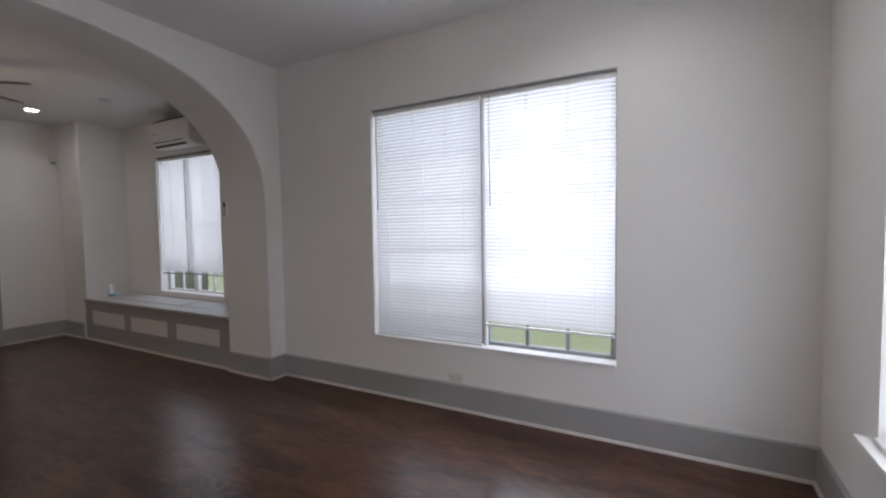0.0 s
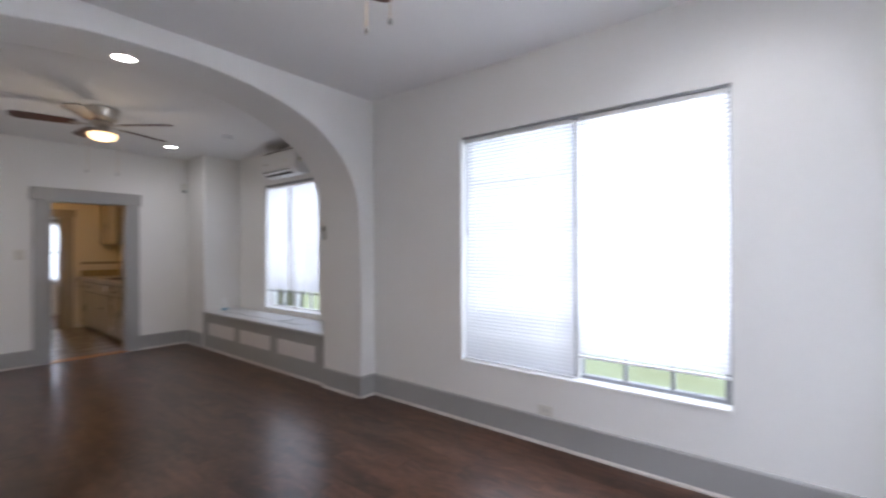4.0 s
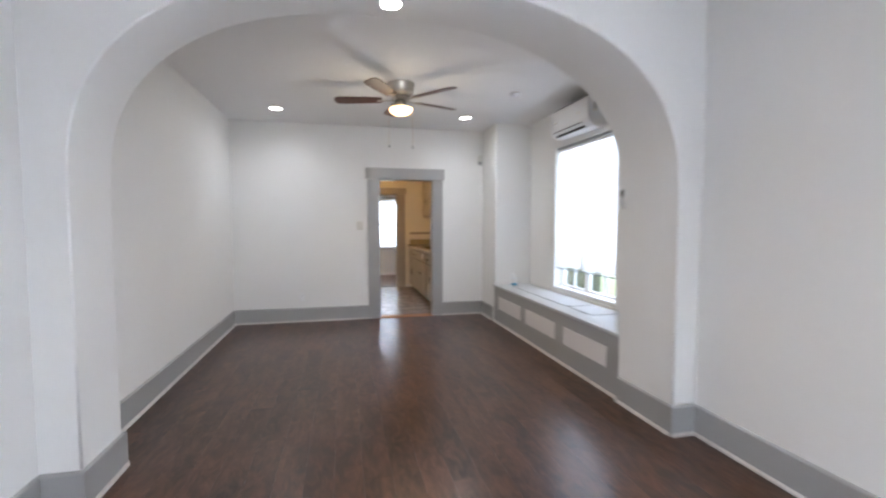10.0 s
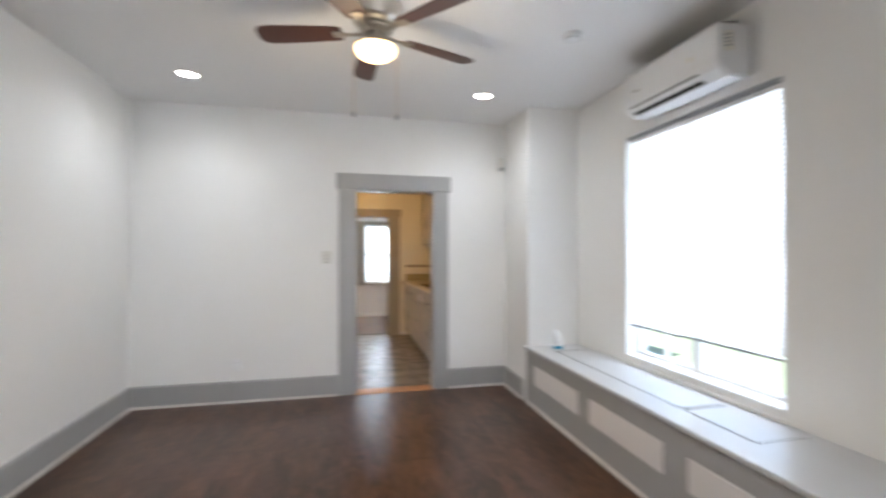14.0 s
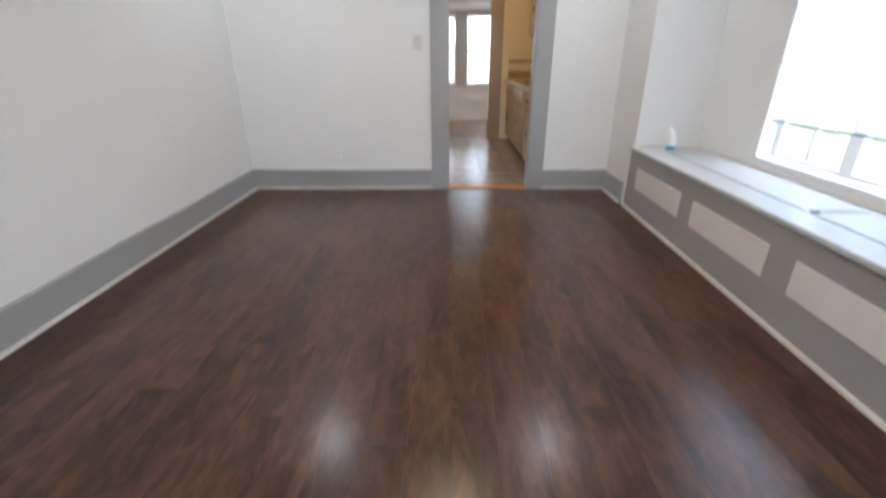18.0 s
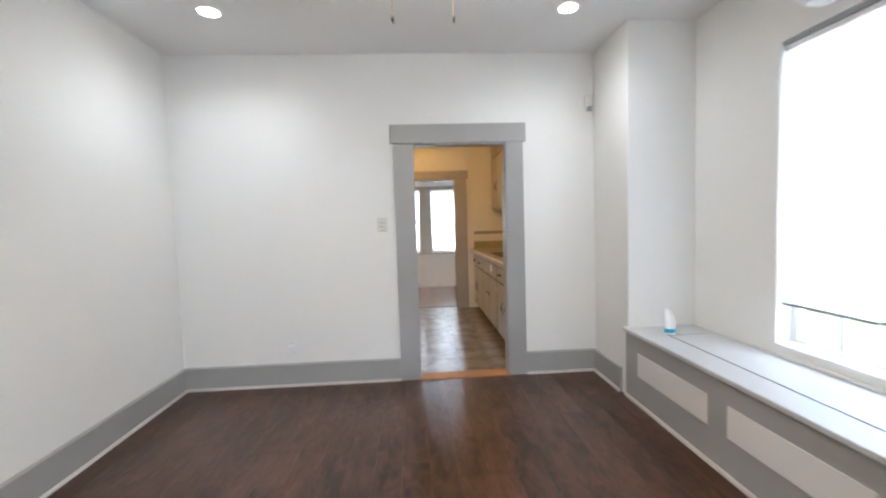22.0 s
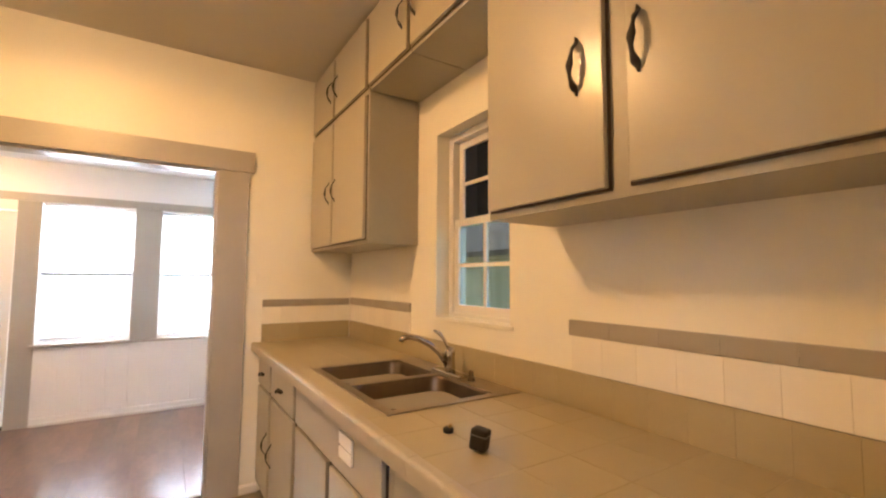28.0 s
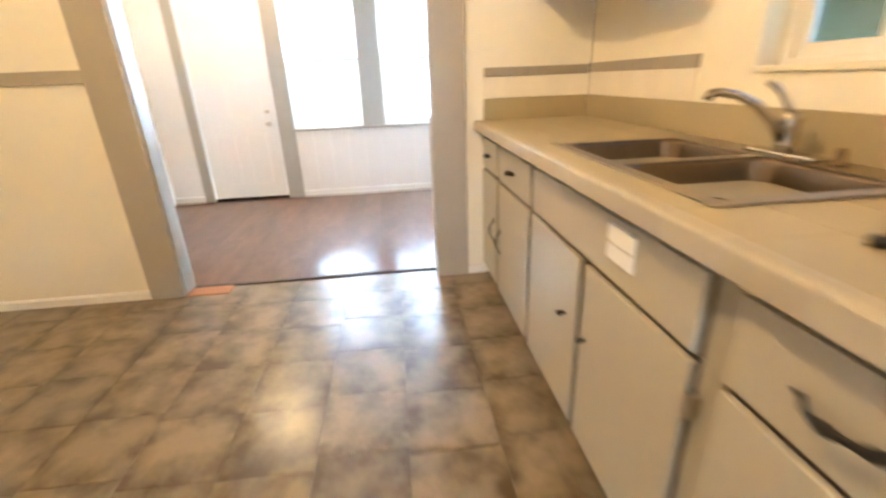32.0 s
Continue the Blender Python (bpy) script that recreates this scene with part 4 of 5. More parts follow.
def wall_plate(name, label, category, m, kind):
    """A cover plate in its own plane (x out of the wall)."""
    ob = thing(name, label, category, at=m)
    if kind == "switch":
        part("plate", boxed(0, 0.006, -0.045, 0.045, -0.062, 0.062, bevel=0.003), COVER, ob)
        for z in (-0.034, 0.0, 0.034):
            part("rocker", boxed(0.006, 0.010, -0.020, 0.020, z - 0.013, z + 0.013, bevel=0.002), COVER, ob)
            part("gap_line", boxed(0.0061, 0.0066, -0.022, 0.022, z - 0.0175, z - 0.0140), GREYPLASTIC, ob)
    elif kind == "wide":
        part("plate", boxed(0, 0.006, -0.058, 0.058, -0.036, 0.036, bevel=0.003), COVER, ob)
        for y in (-0.022, 0.022):
            part("socket", boxed(0.006, 0.008, y - 0.015, y + 0.015, -0.017, 0.017, bevel=0.003), COVER, ob)
            for s in (-0.006, 0.006):
                part("slot", boxed(0.008, 0.0085, y - 0.006, y + 0.006, s - 0.001, s + 0.001), SHADOWED, ob)
    else:
        part("plate", boxed(0, 0.006, -0.036, 0.036, -0.058, 0.058, bevel=0.003), PLASTIC, ob)
        for z in (-0.022, 0.022):
            part("socket", boxed(0.006, 0.008, -0.017, 0.017, z - 0.015, z + 0.015, bevel=0.003), PLASTIC, ob)
            for s in (-0.006, 0.006):
                part("slot", boxed(0.008, 0.0085, s - 0.001, s + 0.001, z - 0.006, z + 0.006), SHADOWED, ob)
    return ob


wall_plate("light_switch", "white stacked light switch plate beside the doorway", "light switch", pose(X_BACK1, 0.70, 1.372), "switch")
jack = wall_plate("wall_outlet", "small white outlet low on the back wall with a white plug", "outlet", pose(X_BACK1, -0.12, 0.352), "outlet")
part("plug", boxed(0.008, 0.045, -0.022, 0.022, -0.046, 0.004, bevel=0.008), PLASTIC, jack, "white plug")
wall_plate("wall_outlet", "white outlet set sideways over the baseboard", "outlet", pose(-1.466, Y_LIV_R, 0.243, 0, 0, -90), "wide")
painted = wall_plate("wall_outlet", "outlet painted over in the wall colour above the counter", "outlet", pose(X_END1, 1.925, 1.345), "wide")
for piece in painted.children:
    piece.data.materials[0] = KWALL

remote = thing("remote_control", "white remote control in a wall holder on the arch", "remote control", at=pose(-3.845, Y_ARCH_R, 1.575, 0, 0, -90))
part("holder", boxed(0.0, 0.024, -0.027, 0.027, -0.060, -0.005, bevel=0.004), PLASTIC, remote)
part("handset", boxed(0.004, 0.021, -0.022, 0.022, -0.055, 0.090, bevel=0.006), PLASTIC, remote)
part("screen", boxed(0.021, 0.0225, -0.017, 0.017, 0.030, 0.080), BLACK, remote, "dark screen")
for i in range(5):
    part("button_row", boxed(0.024, 0.0255, -0.017, 0.017, -0.050 + i * 0.016, -0.042 + i * 0.016), GREYPLASTIC, remote)


def panel_door(name, label, axis, wall, out, a, b, low, high, knob_at, mat):
    """A closed six-panel door leaf with knob and deadbolt."""
    ob = thing(name, label, "door", kind="structure")
    part("leaf", wall_box(axis, wall, a, b, out * -0.05, out * -0.012, low, high, bevel=0.003), mat, ob)
    w, h = b - a, high - low
    for c in (0.14, 0.56):
        for r0, r1 in ((0.07, 0.36), (0.42, 0.74), (0.80, 0.93)):
            for g0, g1 in ((0.0, 0.012), (0.022, 0.030)):
                p = wall_box(axis, wall, a + w * c + g1, a + w * (c + 0.30) - g1, out * -0.012, out * (-0.0115 + 0.004 * (g0 > 0)), low + h * r0 + g1, low + h * r1 - g1, bevel=0.002)
                part("raised_panel", p, mat, ob)
    for z, r in ((0.80, 0.026), (0.92, 0.022)):
        kb = lathe([(0.0, 0.0), (r, 0.0), (r, 0.008), (r * 0.45, 0.012), (r * 0.45, 0.030), (r * 0.95, 0.040), (r, 0.055), (r * 0.6, 0.066), (0.0, 0.068)] if z < 0.9 else [(0.0, 0.0), (r, 0.0), (r, 0.010), (r * 0.8, 0.014), (0.0, 0.015)], 18)
        bmesh.ops.rotate(kb, verts=kb.verts, cent=(0, 0, 0), matrix=Matrix.Rotation(radians(90), 3, 'Y') if axis == "x" else Matrix.Rotation(radians(-90), 3, 'X'))
        bmesh.ops.translate(kb, vec=place(axis, wall, knob_at, out * -0.011, z), verts=kb.verts)
        part("door_knob" if z < 0.9 else "deadbolt", kb, NICKEL, ob, "brushed nickel knob" if z < 0.9 else "brushed nickel deadbolt")
    return ob


panel_door("door_1", "closed white panel door to the outside", "x", X_PORCH, 1, PDOOR[0] + 0.01, PDOOR[1] - 0.01, 0.03, PDOOR[3] - 0.01, 0.115, WHITE)
part("door_sweep", boxed(X_PORCH - 0.05, X_PORCH - 0.006, PDOOR[0] + 0.002, PDOOR[1] - 0.002, -0.0195, 0.028), SHADOWED, bpy.data.objects["door_1"], "dark door sweep")
panel_door("door_2", "closed white panel door in the living room", "y", Y_LIV_L, 1, SIDE[0] + 0.002, SIDE[1] - 0.002, -0.008, SIDE[3] - 0.002, SIDE[0] + 0.07, WHITE)
frame2 = thing("door_frame_4", "grey painted door casing", "door frame", kind="structure")
part("side_board", boxed(SIDE[0] - 0.13, SIDE[0], Y_LIV_L, Y_LIV_L + 0.022, 0, SIDE[3], bevel=0.003), TRIM, frame2)
part("side_board", boxed(SIDE[1], SIDE[1] + 0.13, Y_LIV_L, Y_LIV_L + 0.022, 0, SIDE[3], bevel=0.003), TRIM, frame2)
part("head_board", boxed(SIDE[0] - 0.155, SIDE[1] + 0.155, Y_LIV_L, Y_LIV_L + 0.028, SIDE[3] + 0.001, SIDE[3] + 0.165, bevel=0.004), TRIM, frame2)


# ---- kitchen: base cabinets along the window wall ----
FACE = 1.913                        # cabinet face
KX0, KX1 = X_END1 + 0.001, X_BACK2 - 0.007


def slab_front(name, parent, y, a, b, low, high, label=""):
    """A lipped door or drawer front: a thin worn dark lip behind, the painted slab before it."""
    ob = part(name, boxed(a, b, y - 0.020, y - 0.004, low, high, bevel=0.004), CAB, parent, label)
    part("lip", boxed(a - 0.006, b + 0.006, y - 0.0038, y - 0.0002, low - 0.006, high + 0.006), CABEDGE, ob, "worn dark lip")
    return ob


def iron_handle(parent, x, y, z, upright, length=0.134):
    """A black wrought handle: pointed spade-shaped feet flat on the front, a bowed twisted grip with a round boss."""
    bm = bmesh.new()
    n = 25
    rings = []
    for i in range(n):
        s = i / (n - 1) * 2 - 1
        lift = 0.0025 + 0.024 * max(0.0, 1 - (abs(s) / 0.80) ** 2.2) ** 0.8
        wide = 0.0016 + 0.0050 * (1 - abs(s)) ** 0.3 + 0.0055 * math.exp(-(s / 0.17) ** 2) + 0.0068 * math.exp(-((abs(s) - 0.70) / 0.15) ** 2)
        thick = 0.0032 + 0.0030 * math.exp(-(s / 0.22) ** 2)
        sway = 0.003 * math.sin(s * math.pi)
        ring = []
        for k in range(8):
            a = 2 * math.pi * k / 8
            u, v = sway + wide * math.cos(a), -lift + thick * math.sin(a)
            ring.append(bm.verts.new((s * length / 2, v, u) if not upright else (u, v, s * length / 2)))
        rings.append(ring)
    for p, q in zip(rings, rings[1:]):
        for k in range(8):
            bm.faces.new((p[k], p[(k + 1) % 8], q[(k + 1) % 8], q[k])).smooth = True
    bm.faces.new(rings[0])
    bm.faces.new(rings[-1])
    bmesh.ops.recalc_face_normals(bm, faces=bm.faces)
    bmesh.ops.translate(bm, vec=(x, y - 0.0200, z), verts=bm.verts)
    part("handle", bm, IRON, parent, "black wrought iron handle")


def knob(parent, x, y, z):
    bm = lathe([(0.0, 0.0), (0.006, 0.0), (0.005, 0.010), (0.009, 0.016), (0.010, 0.021), (0.006, 0.026), (0.0, 0.027)], 12)
    bmesh.ops.rotate(bm, verts=bm.verts, cent=(0, 0, 0), matrix=Matrix.Rotation(radians(90), 3, 'X'))
    bmesh.ops.translate(bm, vec=(x, y - 0.020, z), verts=bm.verts)
    part("knob", bm, IRON, parent, "small dark knob")


def base_unit(label, a, b):
    ob = thing("base_cabinet", label, "cabinet", "base cabinets")
    part("carcass", boxed(a + 0.0008, b - 0.0008, FACE, Y_KIT_R - 0.002, 0.082, COUNTER_Z - 0.0605), CABSIDE, ob)
    part("toe_kick", boxed(a + 0.0008, b - 0.0008, FACE + 0.055, FACE + 0.075, 0.0, 0.0815), CABSIDE, ob, "dark recessed toe kick")
    return ob


def hinges(parent, x, heights):
    for z in heights:
        h = part("hinge", boxed(x - 0.0065, x + 0.0065, FACE - 0.0235, FACE - 0.001, z - 0.026, z + 0.026, bevel=0.002), NICKEL, parent, "worn steel hinge")
        pin = lathe([(0.0, -0.030), (0.004, -0.030), (0.0045, -0.026), (0.0045, 0.026), (0.004, 0.030), (0.0, 0.030)], 10)
        bmesh.ops.translate(pin, vec=(x, FACE - 0.025, z), verts=pin.verts)
        part("hinge_pin", pin, NICKEL, h)


Z0, Z1, Z2, Z3 = 0.098, 0.678, 0.697, 0.856
unit = base_unit("narrow painted base cabinet with a drawer over a door", KX0, -10.085)
iron_handle(slab_front("drawer", unit, FACE, -10.455, -10.115, Z2, Z3), -10.285, FACE, 0.775, False, 0.06)
iron_handle(slab_front("door", unit, FACE, -10.455, -10.115, Z0, Z1), -10.150, FACE, 0.40, True)
unit = base_unit("painted base cabinet with a drawer over a door", -10.085, -9.540)
iron_handle(slab_front("drawer", unit, FACE, -10.055, -9.565, Z2, Z3), -9.810, FACE, 0.775, False, 0.08)
iron_handle(slab_front("door", unit, FACE, -10.055, -9.565, Z0, Z1), -10.015, FACE, 0.38, True)
unit = base_unit("painted sink cabinet with a false front and two doors", -9.540, -8.530)
slab_front("false_front", unit, FACE, -9.514, -8.570, Z2, Z3)
knob(slab_front("door", unit, FACE, -9.514, -9.058, Z0, Z1), -9.140, FACE, 0.462)
knob(slab_front("door", unit, FACE, -9.022, -8.570, Z0, Z1), -8.985, FACE, 0.458)
# dark brown strip along the gap between the two doors
part("centre_gap", boxed(-9.057, -9.023, FACE - 0.0015, FACE - 0.0005, Z0, Z1), CABEDGE, unit, "dark brown strip between the doors")
hinges(unit, -8.556, (0.59, 0.17))
unit = base_unit("painted base cabinet with a drawer over a door", -8.530, -8.035)
iron_handle(slab_front("drawer", unit, FACE, -8.490, -8.062, Z2, Z3), -8.310, FACE, 0.774, False)
iron_handle(slab_front("door", unit, FACE, -8.490, -8.062, Z0, Z1), -8.150, FACE, 0.435, True)
unit = base_unit("painted base cabinet with a drawer over a door beside the doorway", -8.035, KX1)
iron_handle(slab_front("drawer", unit, FACE, -8.014, -7.606, Z2, Z3), -7.812, FACE, 0.775, False)
iron_handle(slab_front("door", unit, FACE, -8.014, -7.606, Z0, Z1), -7.978, FACE, 0.455, True)
hinges(unit, -7.597, (0.60, 0.17))

plate = thing("outlet_cover", "wide white cover plate fixed to the sink cabinet's false front", "outlet cover", at=pose(-8.840, FACE - 0.0205, 0.798, 0, 0, -90))
part("plate", boxed(0, 0.009, -0.060, 0.060, -0.043, 0.043, bevel=0.004), PLASTIC, plate)
part("seam", boxed(0.009, 0.0095, -0.036, 0.036, -0.002, 0.000), GREYPLASTIC, plate)
for side in (-0.050, 0.050):
    part("screw", boxed(0.009, 0.0100, side - 0.003, side + 0.003, -0.003, 0.003, bevel=0.001), STEEL, plate)

# ---- counter: tiled top with a raised rounded edge ----
SX0, SX1, SY0, SY1 = -9.478, -8.662, 1.957, 2.475      # sink cut-out
CY0, CY1 = 1.872, Y_KIT_R - 0.014
bm = bmesh.new()
zt, zb = COUNTER_Z - 0.008, COUNTER_Z - 0.060
box(bm, KX0, SX0 + 0.02, CY0, CY1, zb, zt)
box(bm, SX1 - 0.02, KX1, CY0, CY1, zb, zt)
box(bm, SX0 + 0.02, SX1 - 0.02, CY0, SY0 + 0.02, zb, zt)
box(bm, SX0 + 0.02, SX1 - 0.02, SY1 - 0.02, CY1, zb, zt)
counter = tagged(part("countertop", bm, CGROUT), "beige tiled kitchen countertop with a rounded tile edge", "countertop")


def tile_mesh(name, wx, wy, wz, mat, edge=0.003):
    """A glazed tile with softened upper edges, its top at 0."""
    bm = bmesh.new()
    low = [bm.verts.new((sx * wx / 2, sy * wy / 2, -wz)) for sx, sy in ((-1, -1), (1, -1), (1, 1), (-1, 1))]
    mid = [bm.verts.new((sx * wx / 2, sy * wy / 2, -edge * 0.7)) for sx, sy in ((-1, -1), (1, -1), (1, 1), (-1, 1))]
    top = [bm.verts.new((sx * (wx / 2 - edge), sy * (wy / 2 - edge), 0)) for sx, sy in ((-1, -1), (1, -1), (1, 1), (-1, 1))]
    for a, b in ((low, mid), (mid, top)):
        for i in range(4):
            bm.faces.new((a[i], a[(i + 1) % 4], b[(i + 1) % 4], b[i]))
    bm.faces.new(top)
    return mesh_of(name, bm, mat)


cell = 0.1627
cols = int((KX1 - KX0) / cell)
cw = (KX1 - KX0) / cols
rows_y = [CY0 + 0.012 + i * (CY1 - CY0 - 0.012) / 4 for i in range(5)]
me_by_size = {}
for i in range(cols):
    xa, xb = KX0 + i * cw, KX0 + (i + 1) * cw
    for ya, yb in zip(rows_y, rows_y[1:]):
        spans = [(xa, xb, ya, yb)]
        if xb > SX0 + 0.01 and xa < SX1 - 0.01 and yb > SY0 + 0.01 and ya < SY1 - 0.01:
            spans = []
            if xa < SX0:
                spans.append((xa, SX0 + 0.008, ya, yb))
            if xb > SX1:
                spans.append((SX1 - 0.008, xb, ya, yb))
            m0, m1 = max(xa, SX0), min(xb, SX1)
            if ya < SY0:
                spans.append((m0, m1, ya, SY0 + 0.008))
            if yb > SY1:
                spans.append((m0, m1, SY1 - 0.008, yb))
        for x0, x1, y0, y1 in spans:
            if x1 - x0 < 0.012 or y1 - y0 < 0.012:
                continue
            key = (round(x1 - x0, 3), round(y1 - y0, 3))
            if key not in me_by_size:
                me_by_size[key] = tile_mesh("counter_tile", key[0] - 0.0006, key[1] - 0.0006, 0.007, CTILE, 0.0009)
            o = part("counter_tile", me_by_size[key], None, counter)
            o.location = ((x0 + x1) / 2, (y0 + y1) / 2, COUNTER_Z + random.uniform(-0.0002, 0.0002))


edge_prof = [(1.884, COUNTER_Z + 0.0012), (1.872, COUNTER_Z + 0.0018), (1.862, COUNTER_Z + 0.0010), (1.8565, COUNTER_Z - 0.001), (1.853, COUNTER_Z - 0.0038), (1.8510, COUNTER_Z - 0.0075), (1.8503, COUNTER_Z - 0.012), (1.850, COUNTER_Z - 0.048), (1.854, COUNTER_Z - 0.052), (1.872, COUNTER_Z - 0.052), (1.872, COUNTER_Z - 0.008), (1.884, COUNTER_Z - 0.008)]
me = mesh_of("edge_tile", prism(edge_prof, "x", -0.0773, 0.0773), BULL)
x = -7.566 - 0.078
while x > KX0 + 0.05:
    o = part("edge_tile", me, None, counter)
    o.location = (x, random.uniform(-0.0006, 0.0006), random.uniform(-0.0005, 0.0005))
    x -= 0.156
for a, b in ((-7.5653, KX1), (KX0, x + 0.0773)):
    part("edge_tile", prism(edge_prof, "x", a, b), BULL, counter)


def wall_tiles(name, label, axis, wall, s0, s1, z0, z1, size, mat, proud):
    """A row of upright tiles on a wall."""
    n = max(1, round((s1 - s0) / size))
    w = (s1 - s0) / n
    backing = structure(name, wall_box(axis, wall, s0, s1, -0.004 if axis == "y" else 0.004, 0, z0, z1), mat, label)
    me = tile_mesh(name + "_tile", w - 0.0004, z1 - z0 - 0.0004, proud - 0.003, mat, 0.0009)
    for i in range(n):
        o = part("tile", me, None, backing)
        s, z = s0 + (i + 0.5) * w, (z0 + z1) / 2
        o.matrix_world = pose(s, wall - proud + random.uniform(-0.0002, 0.0002), z, 90, 0, 0) if axis == "y" else pose(wall + proud + random.uniform(-0.0002, 0.0002), s, z, 90, 0, 90)


C1 = 1.056
wall_tiles("backsplash_1", "beige tile backsplash", "y", Y_KIT_R, KX0 + 0.014, KX1, COUNTER_Z - 0.004, C1, 0.112, CTILE, 0.013)
wall_tiles("backsplash_2", "beige tile backsplash", "x", X_END1, 1.908, Y_KIT_R - 0.014, COUNTER_Z - 0.004, C1, 0.112, CTILE, 0.013)
wall_tiles("wall_tile_row_1", "white painted wall tiles", "y", Y_KIT_R, KX0 + 0.014, -9.565, C1 + 0.001, 1.172, 0.112, WTILE, 0.008)
wall_tiles("wall_tile_row_2", "white painted wall tiles", "y", Y_KIT_R, -8.427, KX1, C1 + 0.001, 1.172, 0.112, WTILE, 0.008)
wall_tiles("wall_tile_row_3", "white painted wall tiles", "x", X_END1, 1.910, Y_KIT_R - 0.014, C1 + 0.001, 1.168, 0.112, WTILE, 0.008)
wall_tiles("tile_band_1", "taupe painted border tiles", "y", Y_KIT_R, KX0 + 0.014, -9.565, 1.173, 1.221, 0.15, BAND, 0.012)
wall_tiles("tile_band_2", "taupe painted border tiles", "y", Y_KIT_R, -8.436, KX1, 1.173, 1.223, 0.15, BAND, 0.012)
wall_tiles("tile_band_3", "taupe painted border tiles", "x", X_END1, 1.910, Y_KIT_R - 0.014, 1.169, 1.216, 0.15, BAND, 0.012)
structure("chair_rail", boxed(X_END1, X_END1 + 0.016, Y_KIT_L + 0.001, KDOOR[0] - 0.178, 1.214, 1.277, bevel=0.004), KTRIM, "taupe chair rail on the end wall")
base_run("kitchen_baseboard_1", "x", X_END1, 1, Y_KIT_L + 0.001, KDOOR[0] - 0.178, WHITE, 0.055, 0.014, shoe=False)
base_run("kitchen_baseboard_2", "x", X_END1, 1, KDOOR[1] + 0.168, FACE - 0.003, WHITE, 0.055, 0.014, shoe=False)

# ---- sink and faucet ----
sink = thing("kitchen_sink", "double-bowl stainless steel drop-in sink", "sink")


def bowl(x0, x1, y0, y1, deep, corner=0.065):
    """An open pressed bowl with rounded corners, sloped sides and thickness."""
    bm = bmesh.new()
    outline = []
    for cx, cy, a0 in ((x1 - corner, y1 - corner, 0), (x0 + corner, y1 - corner, 90), (x0 + corner, y0 + corner, 180), (x1 - corner, y0 + corner, 270)):
        for k in range(6):
            a = radians(a0 + 18 * k)
            outline.append((cx + corner * math.cos(a), cy + corner * math.sin(a)))
    mx, my = (x0 + x1) / 2, (y0 + y1) / 2
    levels = [(1.035, 0.0), (1.0, -0.002), (0.975, -0.015), (0.94, -deep + 0.03), (0.90, -deep + 0.006), (0.80, -deep), (0.0, -deep - 0.006)]
    rings = [[bm.verts.new((mx + (u - mx) * f, my + (v - my) * f, COUNTER_Z + 0.004 + z)) for u, v in outline] for f, z in levels]
    for p, q in zip(rings, rings[1:]):
        for k in range(len(p)):
            bm.faces.new((p[k], p[(k + 1) % len(p)], q[(k + 1) % len(p)], q[k])).smooth = True
    bmesh.ops.remove_doubles(bm, verts=bm.verts, dist=1e-5)
    bmesh.ops.recalc_face_normals(bm, faces=bm.faces)
    bmesh.ops.reverse_faces(bm, faces=bm.faces)
    return bm


xm = (SX0 + SX1) / 2
B1 = (SX0 + 0.022, xm - 0.012, SY0 + 0.020, SY1 - 0.085)
B2 = (xm + 0.012, SX1 - 0.022, SY0 + 0.020, SY1 - 0.085)
bm = bmesh.new()
rz0, rz1 = COUNTER_Z + 0.0015, COUNTER_Z + 0.0045
for x0, x1, y0, y1 in ((SX0 - 0.012, B1[0] + 0.004, SY0 - 0.012, SY1 + 0.012), (B2[1] - 0.004, SX1 + 0.012, SY0 - 0.012, SY1 + 0.012), (B1[0] + 0.004, B2[1] - 0.004, SY0 - 0.012, B1[2] + 0.004),
                       (B1[0] + 0.004, B2[1] - 0.004, B1[3] - 0.004, SY1 + 0.012), (B1[1] - 0.004, B2[0] + 0.004, B1[2] + 0.004, B1[3] - 0.004)):
    box(bm, x0, x1, y0, y1, rz0, rz1)
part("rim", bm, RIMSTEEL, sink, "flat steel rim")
# bowls take the darkened steel, so their inner shade is partly colour
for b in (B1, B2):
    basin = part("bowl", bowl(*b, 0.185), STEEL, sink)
    drain = lathe([(0.0, 0.0), (0.030, 0.0), (0.042, 0.003), (0.044, 0.001)], 20)
    bmesh.ops.translate(drain, vec=((b[0] + b[1]) / 2, (b[2] + b[3]) / 2, COUNTER_Z - 0.183), verts=drain.verts)
    part("drain", drain, CHROME, basin)

fx, fy, fz = -9.035, 2.425, COUNTER_Z + 0.005
faucet = thing("faucet", "chrome single-lever kitchen faucet with a curved spout", "faucet", at=Matrix.Translation((fx, fy, fz)))
part("deck_plate", boxed(-0.11, 0.11, -0.026, 0.026, 0.0, 0.012, bevel=0.005), CHROME, faucet)
part("body", lathe([(0.0, 0.0), (0.026, 0.012), (0.024, 0.03), (0.022, 0.075), (0.024, 0.095), (0.018, 0.112), (0.0, 0.118)], 20), CHROME, faucet)
sp = [(-0.001, -0.012, 0.045), (-0.006, -0.048, 0.092), (-0.012, -0.096, 0.132), (-0.019, -0.148, 0.158), (-0.025, -0.194, 0.168), (-0.028, -0.216, 0.165), (-0.029, -0.224, 0.150)]
part("spout", tube(sp, [0.015, 0.013, 0.012, 0.011, 0.011, 0.012, 0.012], 12), CHROME, faucet)
part("lever", tube([(0.0, 0.0, 0.100), (-0.006, -0.010, 0.125), (-0.014, -0.026, 0.155), (-0.024, -0.045, 0.178), (-0.034, -0.062, 0.188)], [0.011, 0.008, 0.007, 0.008, 0.006], 10), CHROME, faucet)
